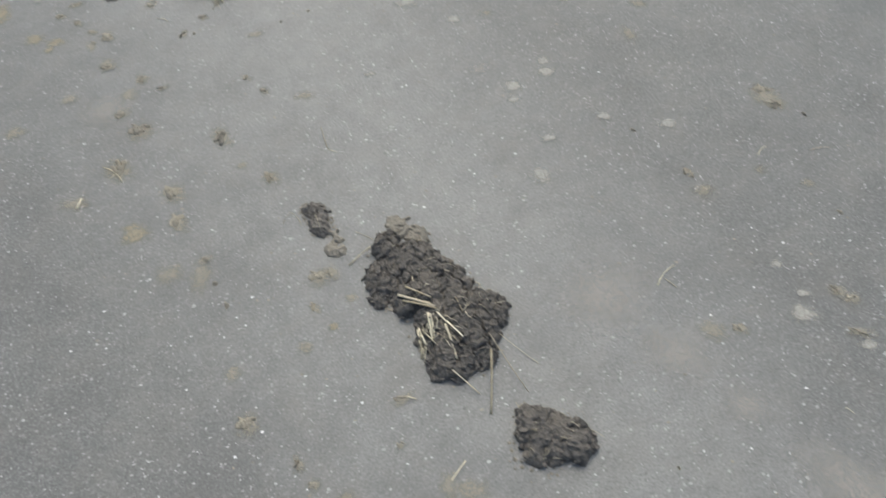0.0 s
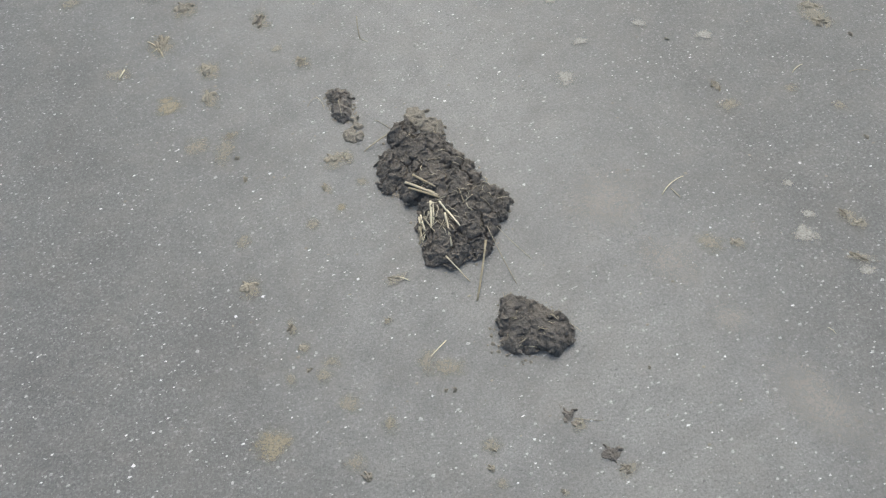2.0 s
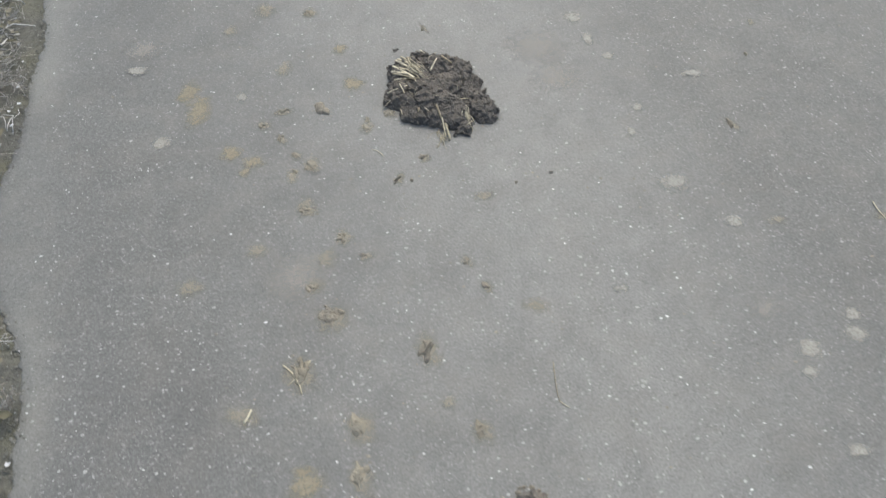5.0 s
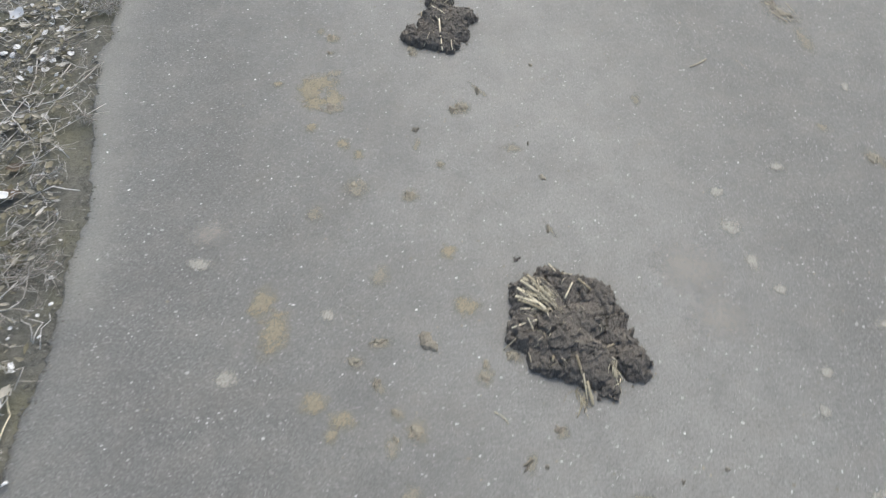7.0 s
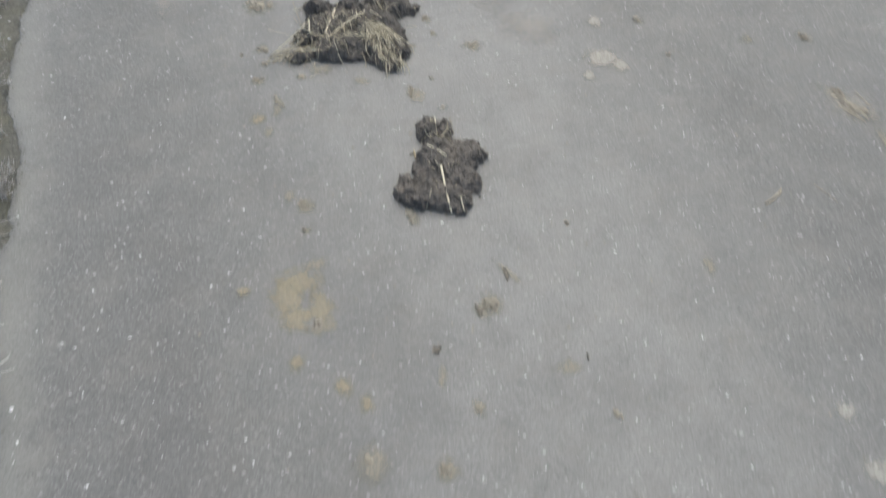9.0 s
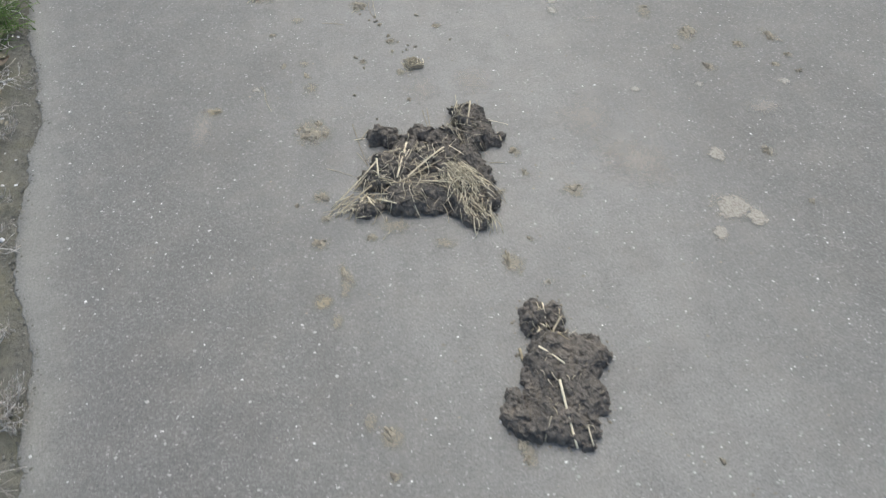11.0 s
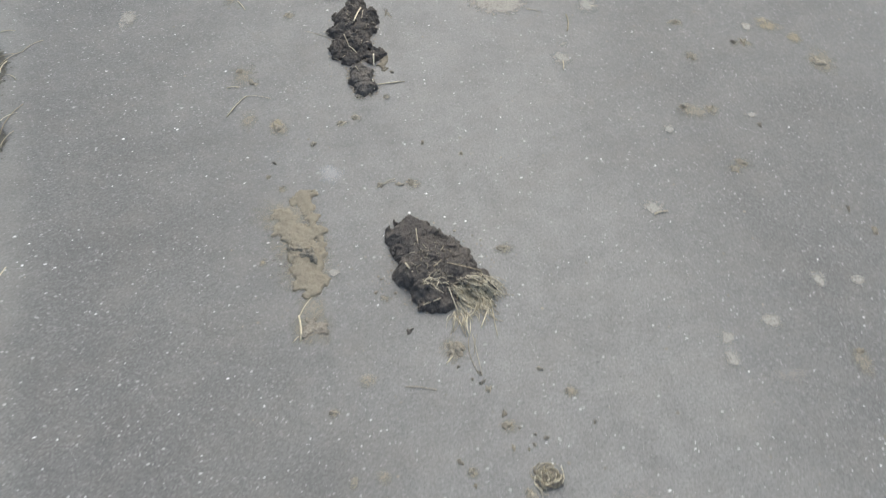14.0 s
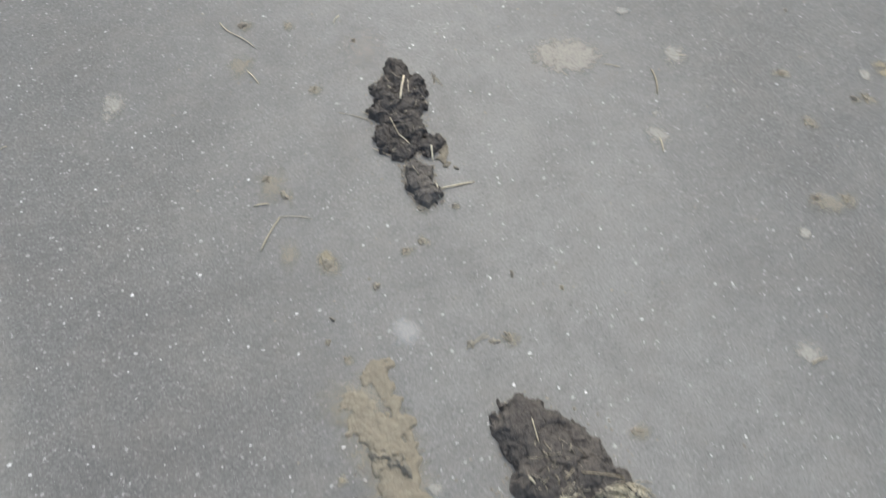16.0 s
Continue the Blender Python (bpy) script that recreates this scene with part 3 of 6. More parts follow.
def film(x, y, length, width, turn=0.0, tone="pale"):
    """A flat dried stain, half length and half width in metres."""
    count[0] += 1
    if tone not in FILM_MESHES:
        FILM_MESHES[tone] = from_arrays("dried_stain", DISC, [(k, (k + 1) % 24, 24) for k in range(24)])
    mat = {"pale": PALE_FILM, "tan": TAN_FILM, "ochre": OCHRE_FILM, "dust": DUST_FILM, "white": WHITE_FILM, "cream": CREAM_FILM}[tone]
    ob = part("dried_stain", FILM_MESHES[tone], mat)
    ob.matrix_basis = pose(x, y, 0.0006 + 0.00011 * (count[0] % 23), 0, 0, turn) @ Matrix.Diagonal((length * 1.45, width * 1.45, 1, 1))
    words = {"dust": "faint film of dry dust on the asphalt", "pale": "pale dried dust stain on the asphalt", "tan": "flat tan smear of dried clay on the asphalt", "ochre": "ochre clay stain pressed into the asphalt", "white": "white chalky splash on the asphalt", "cream": "cream patch of dried clay on the asphalt"}
    return tagged(ob, words[tone], "stain", "dried stains on the road")


def smear(x, y, lumps, seed, label, mat=SMEAR_SOIL):
    """A low pressed-on cake of mud."""
    verts, faces, high = relief(lumps, 0.0022, seed, 0.42, 1.7)
    ob = part("mud_smear", from_arrays("mud_smear", verts, faces), mat)
    ob.matrix_basis = pose(x, y, 0)
    tagged(ob, label, "mud smear", "mud smears on the road")
    return ob


def root_ball(x, y, radius, seed):
    """A dry ball of curled roots with a little soil in it."""
    r = random.Random(seed)
    base = new("root_ball")
    base.matrix_basis = pose(x, y, 0)
    verts, faces, high = relief([(0, 0, radius * 0.8, radius * 0.9, 20, radius * 0.42), (-radius * 0.5, -radius * 0.5, radius * 0.5, radius * 0.4, 0, radius * 0.3)], 0.0018, seed, 0.5)
    part("soil_body", from_arrays("soil_body", verts, faces), BROWN_SOIL, base)
    for k in range(46):
        d, a, span, n = radius * r.uniform(0.15, 1.1), r.uniform(0, 6.28), r.uniform(0.7, 2.4), 14
        ox, oy, grow = radius * r.uniform(-0.4, 0.4), radius * r.uniform(-0.4, 0.4), r.uniform(0.6, 1.4)
        at = [(ox + d * grow ** (i / n) * math.cos(a + span * i / n), oy + d * grow ** (i / n) * math.sin(a + span * i / n)) for i in range(n + 1)]
        zs = np.maximum(0, high(*np.array(at).T)).tolist()
        root = [(px, py, 0.0025 + z + 0.003 * math.sin(i * 0.5 + k)) for i, ((px, py), z) in enumerate(zip(at, zs))]
        part("root_fibre", from_arrays("root_fibre", *tube(root, r.uniform(0.0006, 0.0013), 5)), STRAW if k % 3 == 0 else DULL_STRAW, base)
    return tagged(base, "dry tan ball of curled roots with some soil", "root ball")


straw_clod = clod(1.123, 1.010, [
    (0.010, 0.086, 0.092, 0.071, -69, 0.036),
    (0.010, -0.082, 0.094, 0.096, -44, 0.038),
    (-0.022, 0.192, 0.034, 0.044, -24, 0.036),
    (-0.069, 0.103, 0.043, 0.067, -24, 0.028),
    (0.014, 0.110, 0.058, 0.058, -54, 0.044),
    (0.030, 0.026, 0.058, 0.068, -64, 0.040),
    (-0.031, 0.031, 0.059, 0.056, -24, 0.048),
    (0.061, -0.066, 0.053, 0.056, -54, 0.034),
    (0.110, -0.080, 0.025, 0.028, -24, 0.024),
    (0.004, -0.090, 0.078, 0.085, -24, 0.044),
    (0.010, -0.157, 0.050, 0.045, -4, 0.032),
    (-0.056, -0.154, 0.046, 0.046, -24, 0.036),
    (-0.103, 0.065, 0.022, 0.030, -24, 0.020)], 11, "dark lumpy soil clod with pale straw stalks stuck in its top", 0.68, 2.6)
stalk(straw_clod, 1.049, 1.044, 1.102, 0.973, 0.0077, 0.01)
stalk(straw_clod, 1.050, 1.024, 1.102, 0.965, 0.0063, 0.01)
stalk(straw_clod, 1.071, 1.052, 1.105, 0.995, 0.0063, -0.01)
stalk(straw_clod, 1.059, 1.031, 1.099, 0.987, 0.0046, -0.01)
stalk(straw_clod, 1.081, 0.966, 1.059, 0.904, 0.0057, 0.01)
stalk(straw_clod, 1.048, 0.952, 1.032, 0.894, 0.0049, -0.02)
stalk(straw_clod, 1.045, 0.910, 1.052, 0.955, 0.0044, 0.00)
stalk(straw_clod, 1.084, 0.962, 1.066, 0.907, 0.0046, 0.02)
stalk(straw_clod, 1.097, 0.953, 1.104, 0.921, 0.0046, 0.00)
stalk(straw_clod, 1.104, 0.925, 1.113, 0.870, 0.0043, -0.00)
stalk(straw_clod, 1.096, 0.916, 1.079, 0.835, 0.0051, 0.01)
stalk(straw_clod, 1.049, 0.937, 1.025, 0.888, 0.0043, -0.02)
stalk(straw_clod, 1.054, 0.940, 1.061, 0.889, 0.0027, -0.00)
stalk(straw_clod, 1.037, 0.920, 1.057, 0.948, 0.0027, 0.01)
stalk(straw_clod, 1.150, 0.967, 1.146, 0.929, 0.0028, 0.01)
stalk(straw_clod, 1.144, 0.930, 1.173, 0.940, 0.0023, 0.01)
stalk(straw_clod, 1.095, 0.891, 1.098, 0.865, 0.0027, 0.02)
stalk(straw_clod, 1.153, 0.822, 1.083, 0.705, 0.0049, 0.01)
stalk(straw_clod, 1.060, 0.822, 1.087, 0.755, 0.0032, -0.00)
stalk(straw_clod, 1.170, 0.856, 1.176, 0.712, 0.0019, -0.01, mat=DULL_STRAW)
stalk(straw_clod, 1.195, 0.858, 1.232, 0.758, 0.0014, -0.02, mat=DULL_STRAW)
stalk(straw_clod, 0.999, 1.201, 1.073, 1.219, 0.0035, 0.02)
stalk(straw_clod, 1.057, 1.290, 1.081, 1.248, 0.0016, 0.02, mat=DULL_STRAW)
stalk(straw_clod, 1.225, 0.927, 1.251, 0.924, 0.0019, 0.00, mat=DULL_STRAW)
stalk(straw_clod, 1.113, 1.189, 1.100, 1.175, 0.0020, 0.01, mat=DULL_STRAW)
fringe(straw_clod, 1.143, 0.994, 0.091, 0.101, -64, 70, 36, 0.021, 3, DULL_STRAW)
fringe(straw_clod, 1.070, 0.929, 0.043, 0.049, -99, 40, 30, 0.030, 33)
block_clod = clod(1.158, 0.614, [
    (-0.014, 0.035, 0.030, 0.037, -24, 0.030),
    (0.001, -0.023, 0.071, 0.047, -24, 0.034),
    (-0.011, 0.008, 0.048, 0.044, -36, 0.036),
    (0.026, -0.019, 0.041, 0.037, -31, 0.034)], 23, "dark angular block of cracked moist soil on asphalt", 0.5, 5.0)
stalk(block_clod, 1.230, 0.577, 1.248, 0.555, 0.0012, 0.01, mat=DULL_STRAW)
stalk(block_clod, 1.141, 0.704, 1.133, 0.680, 0.0013, -0.01, mat=DULL_STRAW)
fringe(block_clod, 1.153, 0.596, 0.057, 0.039, -36, 60, 19, 0.014, 5, DULL_STRAW)
small_clod = clod(0.992, 1.383, [
    (0.005, 0.005, 0.029, 0.033, -24, 0.024),
    (-0.000, -0.039, 0.025, 0.029, -24, 0.020),
    (-0.004, 0.034, 0.018, 0.019, -24, 0.016)], 31, "small dark oblong soil clod on asphalt", 0.5)
stalk(small_clod, 0.990, 1.376, 0.983, 1.325, 0.0020, 0.01, mat=DULL_STRAW)
stalk(small_clod, 0.970, 1.406, 0.990, 1.384, 0.0016, 0.02, mat=DULL_STRAW)
bundle_clod = clod(1.122, 2.617, [
    (-0.004, 0.011, 0.130, 0.126, -36, 0.040),
    (-0.068, 0.108, 0.051, 0.067, -16, 0.048),
    (-0.103, 0.017, 0.042, 0.059, -16, 0.040),
    (-0.058, -0.019, 0.048, 0.054, -16, 0.052),
    (0.035, 0.102, 0.062, 0.059, -14, 0.048),
    (0.089, 0.080, 0.032, 0.053, -14, 0.040),
    (-0.010, -0.030, 0.078, 0.074, -16, 0.048),
    (0.063, -0.009, 0.057, 0.076, -16, 0.044),
    (0.091, -0.090, 0.044, 0.071, 20, 0.032),
    (0.005, -0.107, 0.055, 0.041, -15, 0.036),
    (-0.069, -0.075, 0.055, 0.032, -15, 0.032),
    (0.033, -0.156, 0.021, 0.031, -15, 0.024),
    (-0.004, 0.164, 0.029, 0.029, -14, 0.040)], 43, "round dark soil clod with a bundle of cut straw", 0.58, 2.6)
stalk(bundle_clod, 1.042, 2.765, 1.089, 2.697, 0.0084, 0.00)
stalk(bundle_clod, 1.033, 2.755, 1.080, 2.679, 0.0085, 0.02)
stalk(bundle_clod, 1.022, 2.740, 1.067, 2.665, 0.0084, 0.00)
stalk(bundle_clod, 1.052, 2.768, 1.094, 2.704, 0.0068, -0.02)
stalk(bundle_clod, 1.012, 2.717, 1.054, 2.679, 0.0085, -0.01)
stalk(bundle_clod, 1.013, 2.679, 1.050, 2.670, 0.0047, -0.00)
stalk(bundle_clod, 1.035, 2.667, 1.081, 2.665, 0.0047, -0.00)
stalk(bundle_clod, 1.014, 2.704, 1.069, 2.648, 0.0068, 0.02)
stalk(bundle_clod, 1.120, 2.813, 1.124, 2.773, 0.0043, -0.02)
stalk(bundle_clod, 1.144, 2.790, 1.151, 2.744, 0.0043, 0.01)
stalk(bundle_clod, 1.120, 2.688, 1.148, 2.724, 0.0047, -0.00)
stalk(bundle_clod, 1.165, 2.734, 1.188, 2.702, 0.0068, -0.01)
stalk(bundle_clod, 1.163, 2.536, 1.202, 2.559, 0.0045, 0.01)
stalk(bundle_clod, 1.097, 2.527, 1.105, 2.469, 0.0062, -0.01)
stalk(bundle_clod, 1.108, 2.475, 1.107, 2.422, 0.0076, 0.01)
stalk(bundle_clod, 1.103, 2.488, 1.100, 2.435, 0.0038, -0.01)
stalk(bundle_clod, 1.171, 2.493, 1.169, 2.470, 0.0078, 0.01)
stalk(bundle_clod, 0.982, 2.633, 1.041, 2.638, 0.0039, 0.02)
stalk(bundle_clod, 1.020, 2.643, 1.028, 2.617, 0.0041, 0.02)
stalk(bundle_clod, 1.052, 2.542, 1.046, 2.529, 0.0062, -0.00)
stalk(bundle_clod, 0.956, 2.594, 0.985, 2.605, 0.0026, -0.00, mat=DULL_STRAW)
stalk(bundle_clod, 1.005, 2.566, 1.004, 2.544, 0.0038, 0.00)
fringe(bundle_clod, 1.108, 2.621, 0.099, 0.120, -41, 80, 33, 0.018, 7, DULL_STRAW)
fringe(bundle_clod, 1.052, 2.727, 0.026, 0.037, -56, 9, 36, 0.056, 8)
fringe(bundle_clod, 1.097, 2.453, 0.014, 0.025, -92, 25, 16, 0.038, 3)
fringe(bundle_clod, 1.174, 2.487, 0.011, 0.033, -110, 30, 14, 0.027, 4)
flat_clod = clod(1.064, 3.908, [
    (0.005, 0.000, 0.076, 0.126, -16, 0.034),
    (0.013, 0.165, 0.039, 0.053, -16, 0.036),
    (0.061, 0.155, 0.022, 0.040, -16, 0.028),
    (0.011, 0.057, 0.058, 0.067, -16, 0.040),
    (0.078, 0.038, 0.045, 0.051, -36, 0.032),
    (0.003, -0.029, 0.066, 0.073, -16, 0.040),
    (0.053, -0.060, 0.032, 0.051, -16, 0.032),
    (-0.091, -0.071, 0.048, 0.041, -18, 0.032),
    (-0.105, -0.043, 0.028, 0.046, -18, 0.024),
    (-0.037, -0.088, 0.048, 0.038, -16, 0.036),
    (0.006, -0.122, 0.037, 0.034, -16, 0.028)], 52, "dark broken soil clod with one long straw", 0.58)
stalk(flat_clod, 1.056, 3.890, 1.042, 3.755, 0.0056, -0.01)
stalk(flat_clod, 1.046, 3.980, 1.082, 3.925, 0.0050, 0.01)
stalk(flat_clod, 1.057, 4.015, 1.093, 4.041, 0.0037, -0.01)
stalk(flat_clod, 1.094, 4.016, 1.127, 4.048, 0.0051, 0.01)
stalk(flat_clod, 1.101, 4.092, 1.093, 4.053, 0.0032, -0.00)
stalk(flat_clod, 1.018, 4.007, 1.013, 3.978, 0.0062, 0.01)
stalk(flat_clod, 1.076, 3.789, 1.073, 3.749, 0.0034, -0.02)
stalk(flat_clod, 0.988, 3.789, 1.012, 3.822, 0.0025, 0.01)
stalk(flat_clod, 1.098, 4.004, 1.124, 3.989, 0.0026, -0.02)
stalk(flat_clod, 1.044, 4.031, 1.061, 4.038, 0.0032, -0.01)
fringe(flat_clod, 1.091, 4.031, 0.045, 0.047, 46, 50, 19, 0.024, 9)
fringe(flat_clod, 1.064, 3.870, 0.066, 0.096, -42, 80, 19, 0.018, 10, DULL_STRAW)
shaggy_clod = clod(1.000, 4.570, [
    (-0.017, 0.007, 0.128, 0.098, -14, 0.040),
    (0.045, -0.065, 0.070, 0.100, -36, 0.036),
    (-0.093, 0.156, 0.040, 0.038, -14, 0.040),
    (-0.055, 0.107, 0.039, 0.040, -14, 0.036),
    (0.004, 0.137, 0.034, 0.033, -14, 0.036),
    (0.047, 0.091, 0.051, 0.046, -14, 0.048),
    (0.143, 0.162, 0.043, 0.062, 5, 0.048),
    (0.136, 0.086, 0.043, 0.048, -15, 0.040),
    (0.178, 0.072, 0.027, 0.023, -14, 0.024),
    (-0.106, 0.036, 0.058, 0.055, -14, 0.048),
    (-0.012, 0.022, 0.070, 0.058, -14, 0.056),
    (0.075, 0.023, 0.055, 0.055, -14, 0.048),
    (-0.149, 0.007, 0.046, 0.040, -16, 0.040),
    (-0.073, -0.056, 0.067, 0.043, -16, 0.044),
    (-0.106, -0.092, 0.053, 0.033, -16, 0.036),
    (-0.196, -0.084, 0.038, 0.029, -13, 0.028),
    (0.032, -0.065, 0.058, 0.058, -16, 0.048),
    (0.033, -0.136, 0.039, 0.042, -16, 0.036),
    (0.053, -0.185, 0.035, 0.031, -16, 0.028),
    (-0.036, -0.091, 0.082, 0.048, -14, 0.036),
    (0.089, -0.130, 0.032, 0.047, -16, 0.032)], 64, "large shaggy soil clod matted with straw and roots", 0.66, 2.4)
stalk(shaggy_clod, 0.893, 4.656, 0.862, 4.620, 0.0046, -0.02)
stalk(shaggy_clod, 0.862, 4.620, 0.852, 4.559, 0.0049, 0.00)
stalk(shaggy_clod, 0.852, 4.559, 0.891, 4.535, 0.0040, 0.01)
stalk(shaggy_clod, 0.951, 4.659, 0.895, 4.546, 0.0057, -0.00)
stalk(shaggy_clod, 0.929, 4.645, 0.912, 4.592, 0.0030, 0.01)
stalk(shaggy_clod, 1.031, 4.596, 0.908, 4.531, 0.0057, -0.02)
stalk(shaggy_clod, 0.902, 4.672, 0.907, 4.644, 0.0041, 0.00)
stalk(shaggy_clod, 0.950, 4.571, 0.951, 4.516, 0.0039, 0.02)
stalk(shaggy_clod, 0.865, 4.542, 0.947, 4.503, 0.0040, 0.02)
stalk(shaggy_clod, 0.949, 4.510, 1.022, 4.480, 0.0044, 0.01)
stalk(shaggy_clod, 0.896, 4.527, 1.013, 4.557, 0.0038, -0.00)
stalk(shaggy_clod, 1.157, 4.766, 1.122, 4.686, 0.0056, 0.01)
stalk(shaggy_clod, 1.102, 4.752, 1.102, 4.711, 0.0027, -0.02)
stalk(shaggy_clod, 1.125, 4.780, 1.100, 4.744, 0.0027, 0.02)
stalk(shaggy_clod, 1.104, 4.719, 1.128, 4.673, 0.0028, 0.02)
stalk(shaggy_clod, 0.997, 4.680, 1.002, 4.648, 0.0030, -0.01)
stalk(shaggy_clod, 0.859, 4.610, 0.722, 4.519, 0.0040, 0.02)
stalk(shaggy_clod, 0.832, 4.550, 0.725, 4.487, 0.0050, -0.01)
stalk(shaggy_clod, 0.788, 4.563, 0.815, 4.576, 0.0039, -0.00)
stalk(shaggy_clod, 0.786, 4.503, 0.819, 4.546, 0.0042, 0.01)
stalk(shaggy_clod, 0.815, 4.537, 0.816, 4.481, 0.0042, -0.01)
stalk(shaggy_clod, 0.809, 4.543, 0.831, 4.502, 0.0039, -0.00)
stalk(shaggy_clod, 0.835, 4.515, 0.871, 4.460, 0.0052, -0.00)
stalk(shaggy_clod, 0.817, 4.540, 0.862, 4.511, 0.0044, -0.01)
stalk(shaggy_clod, 0.785, 4.551, 0.736, 4.537, 0.0023, 0.02)
stalk(shaggy_clod, 0.841, 4.809, 0.843, 4.640, 0.0018, -0.01, mat=DULL_STRAW)
stalk(shaggy_clod, 0.827, 4.697, 0.844, 4.636, 0.0017, 0.00, mat=DULL_STRAW)
stalk(shaggy_clod, 0.740, 4.660, 0.810, 4.603, 0.0016, 0.01, mat=DULL_STRAW)
stalk(shaggy_clod, 1.188, 4.703, 1.241, 4.689, 0.0022, 0.01)
stalk(shaggy_clod, 1.142, 4.845, 1.121, 4.757, 0.0018, -0.02, mat=DULL_STRAW)
stalk(shaggy_clod, 1.037, 4.812, 1.029, 4.724, 0.0018, -0.01, mat=DULL_STRAW)
stalk(shaggy_clod, 1.051, 4.817, 1.037, 4.730, 0.0018, -0.01, mat=DULL_STRAW)
stalk(shaggy_clod, 0.849, 4.740, 0.876, 4.772, 0.0026, 0.02)
stalk(shaggy_clod, 0.831, 4.744, 0.859, 4.742, 0.0030, 0.00)
stalk(shaggy_clod, 1.142, 4.564, 1.183, 4.553, 0.0021, 0.00)
stalk(shaggy_clod, 1.192, 4.811, 1.186, 4.777, 0.0019, 0.02, mat=DULL_STRAW)
stalk(shaggy_clod, 0.817, 4.388, 0.876, 4.434, 0.0022, -0.00)
stalk(shaggy_clod, 1.200, 4.663, 1.195, 4.617, 0.0041, 0.00)
stalk(shaggy_clod, 0.997, 4.548, 1.017, 4.501, 0.0039, -0.02)
stalk(shaggy_clod, 1.047, 4.607, 1.075, 4.563, 0.0026, 0.00)
stalk(shaggy_clod, 0.951, 4.633, 0.931, 4.601, 0.0026, 0.01)
stalk(shaggy_clod, 1.088, 4.672, 1.093, 4.631, 0.0026, -0.01)
stalk(shaggy_clod, 1.081, 4.689, 1.087, 4.640, 0.0026, 0.01)
fringe(shaggy_clod, 0.957, 4.535, 0.111, 0.097, 21, 80, 64, 0.040, 19)
fringe(shaggy_clod, 0.831, 4.502, 0.044, 0.051, -129, 60, 28, 0.033, 20)
fringe(shaggy_clod, 1.058, 4.494, 0.049, 0.066, -78, 26, 72, 0.058, 11)
fringe(shaggy_clod, 1.061, 4.419, 0.035, 0.053, -89, 22, 47, 0.056, 12)
fringe(shaggy_clod, 1.023, 4.517, 0.035, 0.033, -37, 40, 36, 0.046, 13)
fringe(shaggy_clod, 0.964, 4.519, 0.070, 0.026, -26, 55, 30, 0.037, 14, DULL_STRAW)
fringe(shaggy_clod, 0.844, 4.552, 0.044, 0.033, -152, 60, 22, 0.038, 15)
fringe(shaggy_clod, 0.910, 4.619, 0.073, 0.069, 54, 50, 30, 0.043, 16, DULL_STRAW)
fringe(shaggy_clod, 1.102, 4.673, 0.051, 0.075, -79, 60, 36, 0.038, 17, DULL_STRAW)
fringe(shaggy_clod, 1.105, 4.720, 0.021, 0.036, 65, 30, 11, 0.053, 18, DULL_STRAW)
fringe(shaggy_clod, 1.037, 4.520, 0.047, 0.041, -47, 30, 56, 0.040, 28)
fringe(shaggy_clod, 0.777, 4.516, 0.035, 0.034, -149, 35, 25, 0.039, 29)
wedge_clod = clod(1.008, 5.556, [
    (-0.025, 0.110, 0.059, 0.059, -52, 0.044),
    (0.013, 0.043, 0.099, 0.066, -60, 0.046),
    (0.033, -0.024, 0.089, 0.037, -26, 0.040),
    (-0.045, -0.008, 0.095, 0.030, -82, 0.040),
    (-0.012, 0.006, 0.074, 0.075, -52, 0.048),
    (-0.030, -0.022, 0.088, 0.046, -68, 0.036),
    (-0.047, -0.065, 0.028, 0.034, -14, 0.024),
    (0.082, -0.060, 0.036, 0.026, -12, 0.026)], 77, "dark wedge-shaped soil clod with a straw tuft", 0.36, 3.2, MOIST_SOIL)
stalk(wedge_clod, 1.028, 5.542, 1.102, 5.511, 0.0030, 0.01)
stalk(wedge_clod, 0.991, 5.668, 0.983, 5.622, 0.0028, -0.01)
stalk(wedge_clod, 0.938, 5.570, 0.944, 5.554, 0.0052, -0.01)
stalk(wedge_clod, 0.935, 5.470, 0.988, 5.461, 0.0030, -0.00)
stalk(wedge_clod, 1.104, 5.447, 1.086, 5.351, 0.0021, -0.01)
stalk(wedge_clod, 1.107, 5.451, 1.058, 5.382, 0.0030, 0.00)
stalk(wedge_clod, 1.043, 5.368, 1.021, 5.319, 0.0013, -0.02, mat=DULL_STRAW)
stalk(wedge_clod, 1.034, 5.370, 1.021, 5.267, 0.0013, -0.00, mat=DULL_STRAW)
stalk(wedge_clod, 0.996, 5.541, 1.018, 5.552, 0.0027, 0.00)
fringe(wedge_clod, 1.060, 5.488, 0.049, 0.018, -36, 18, 133, 0.054, 21)
fringe(wedge_clod, 1.063, 5.468, 0.037, 0.023, -74, 28, 47, 0.049, 22)
fringe(wedge_clod, 1.026, 5.425, 0.019, 0.025, -113, 22, 22, 0.040, 23)
fringe(wedge_clod, 1.088, 5.454, 0.017, 0.021, -101, 25, 19, 0.055, 26)
fringe(wedge_clod, 0.993, 5.505, 0.037, 0.015, 1, 30, 19, 0.027, 24)
fringe(wedge_clod, 0.996, 5.564, 0.061, 0.061, -52, 50, 28, 0.015, 25, DULL_STRAW)
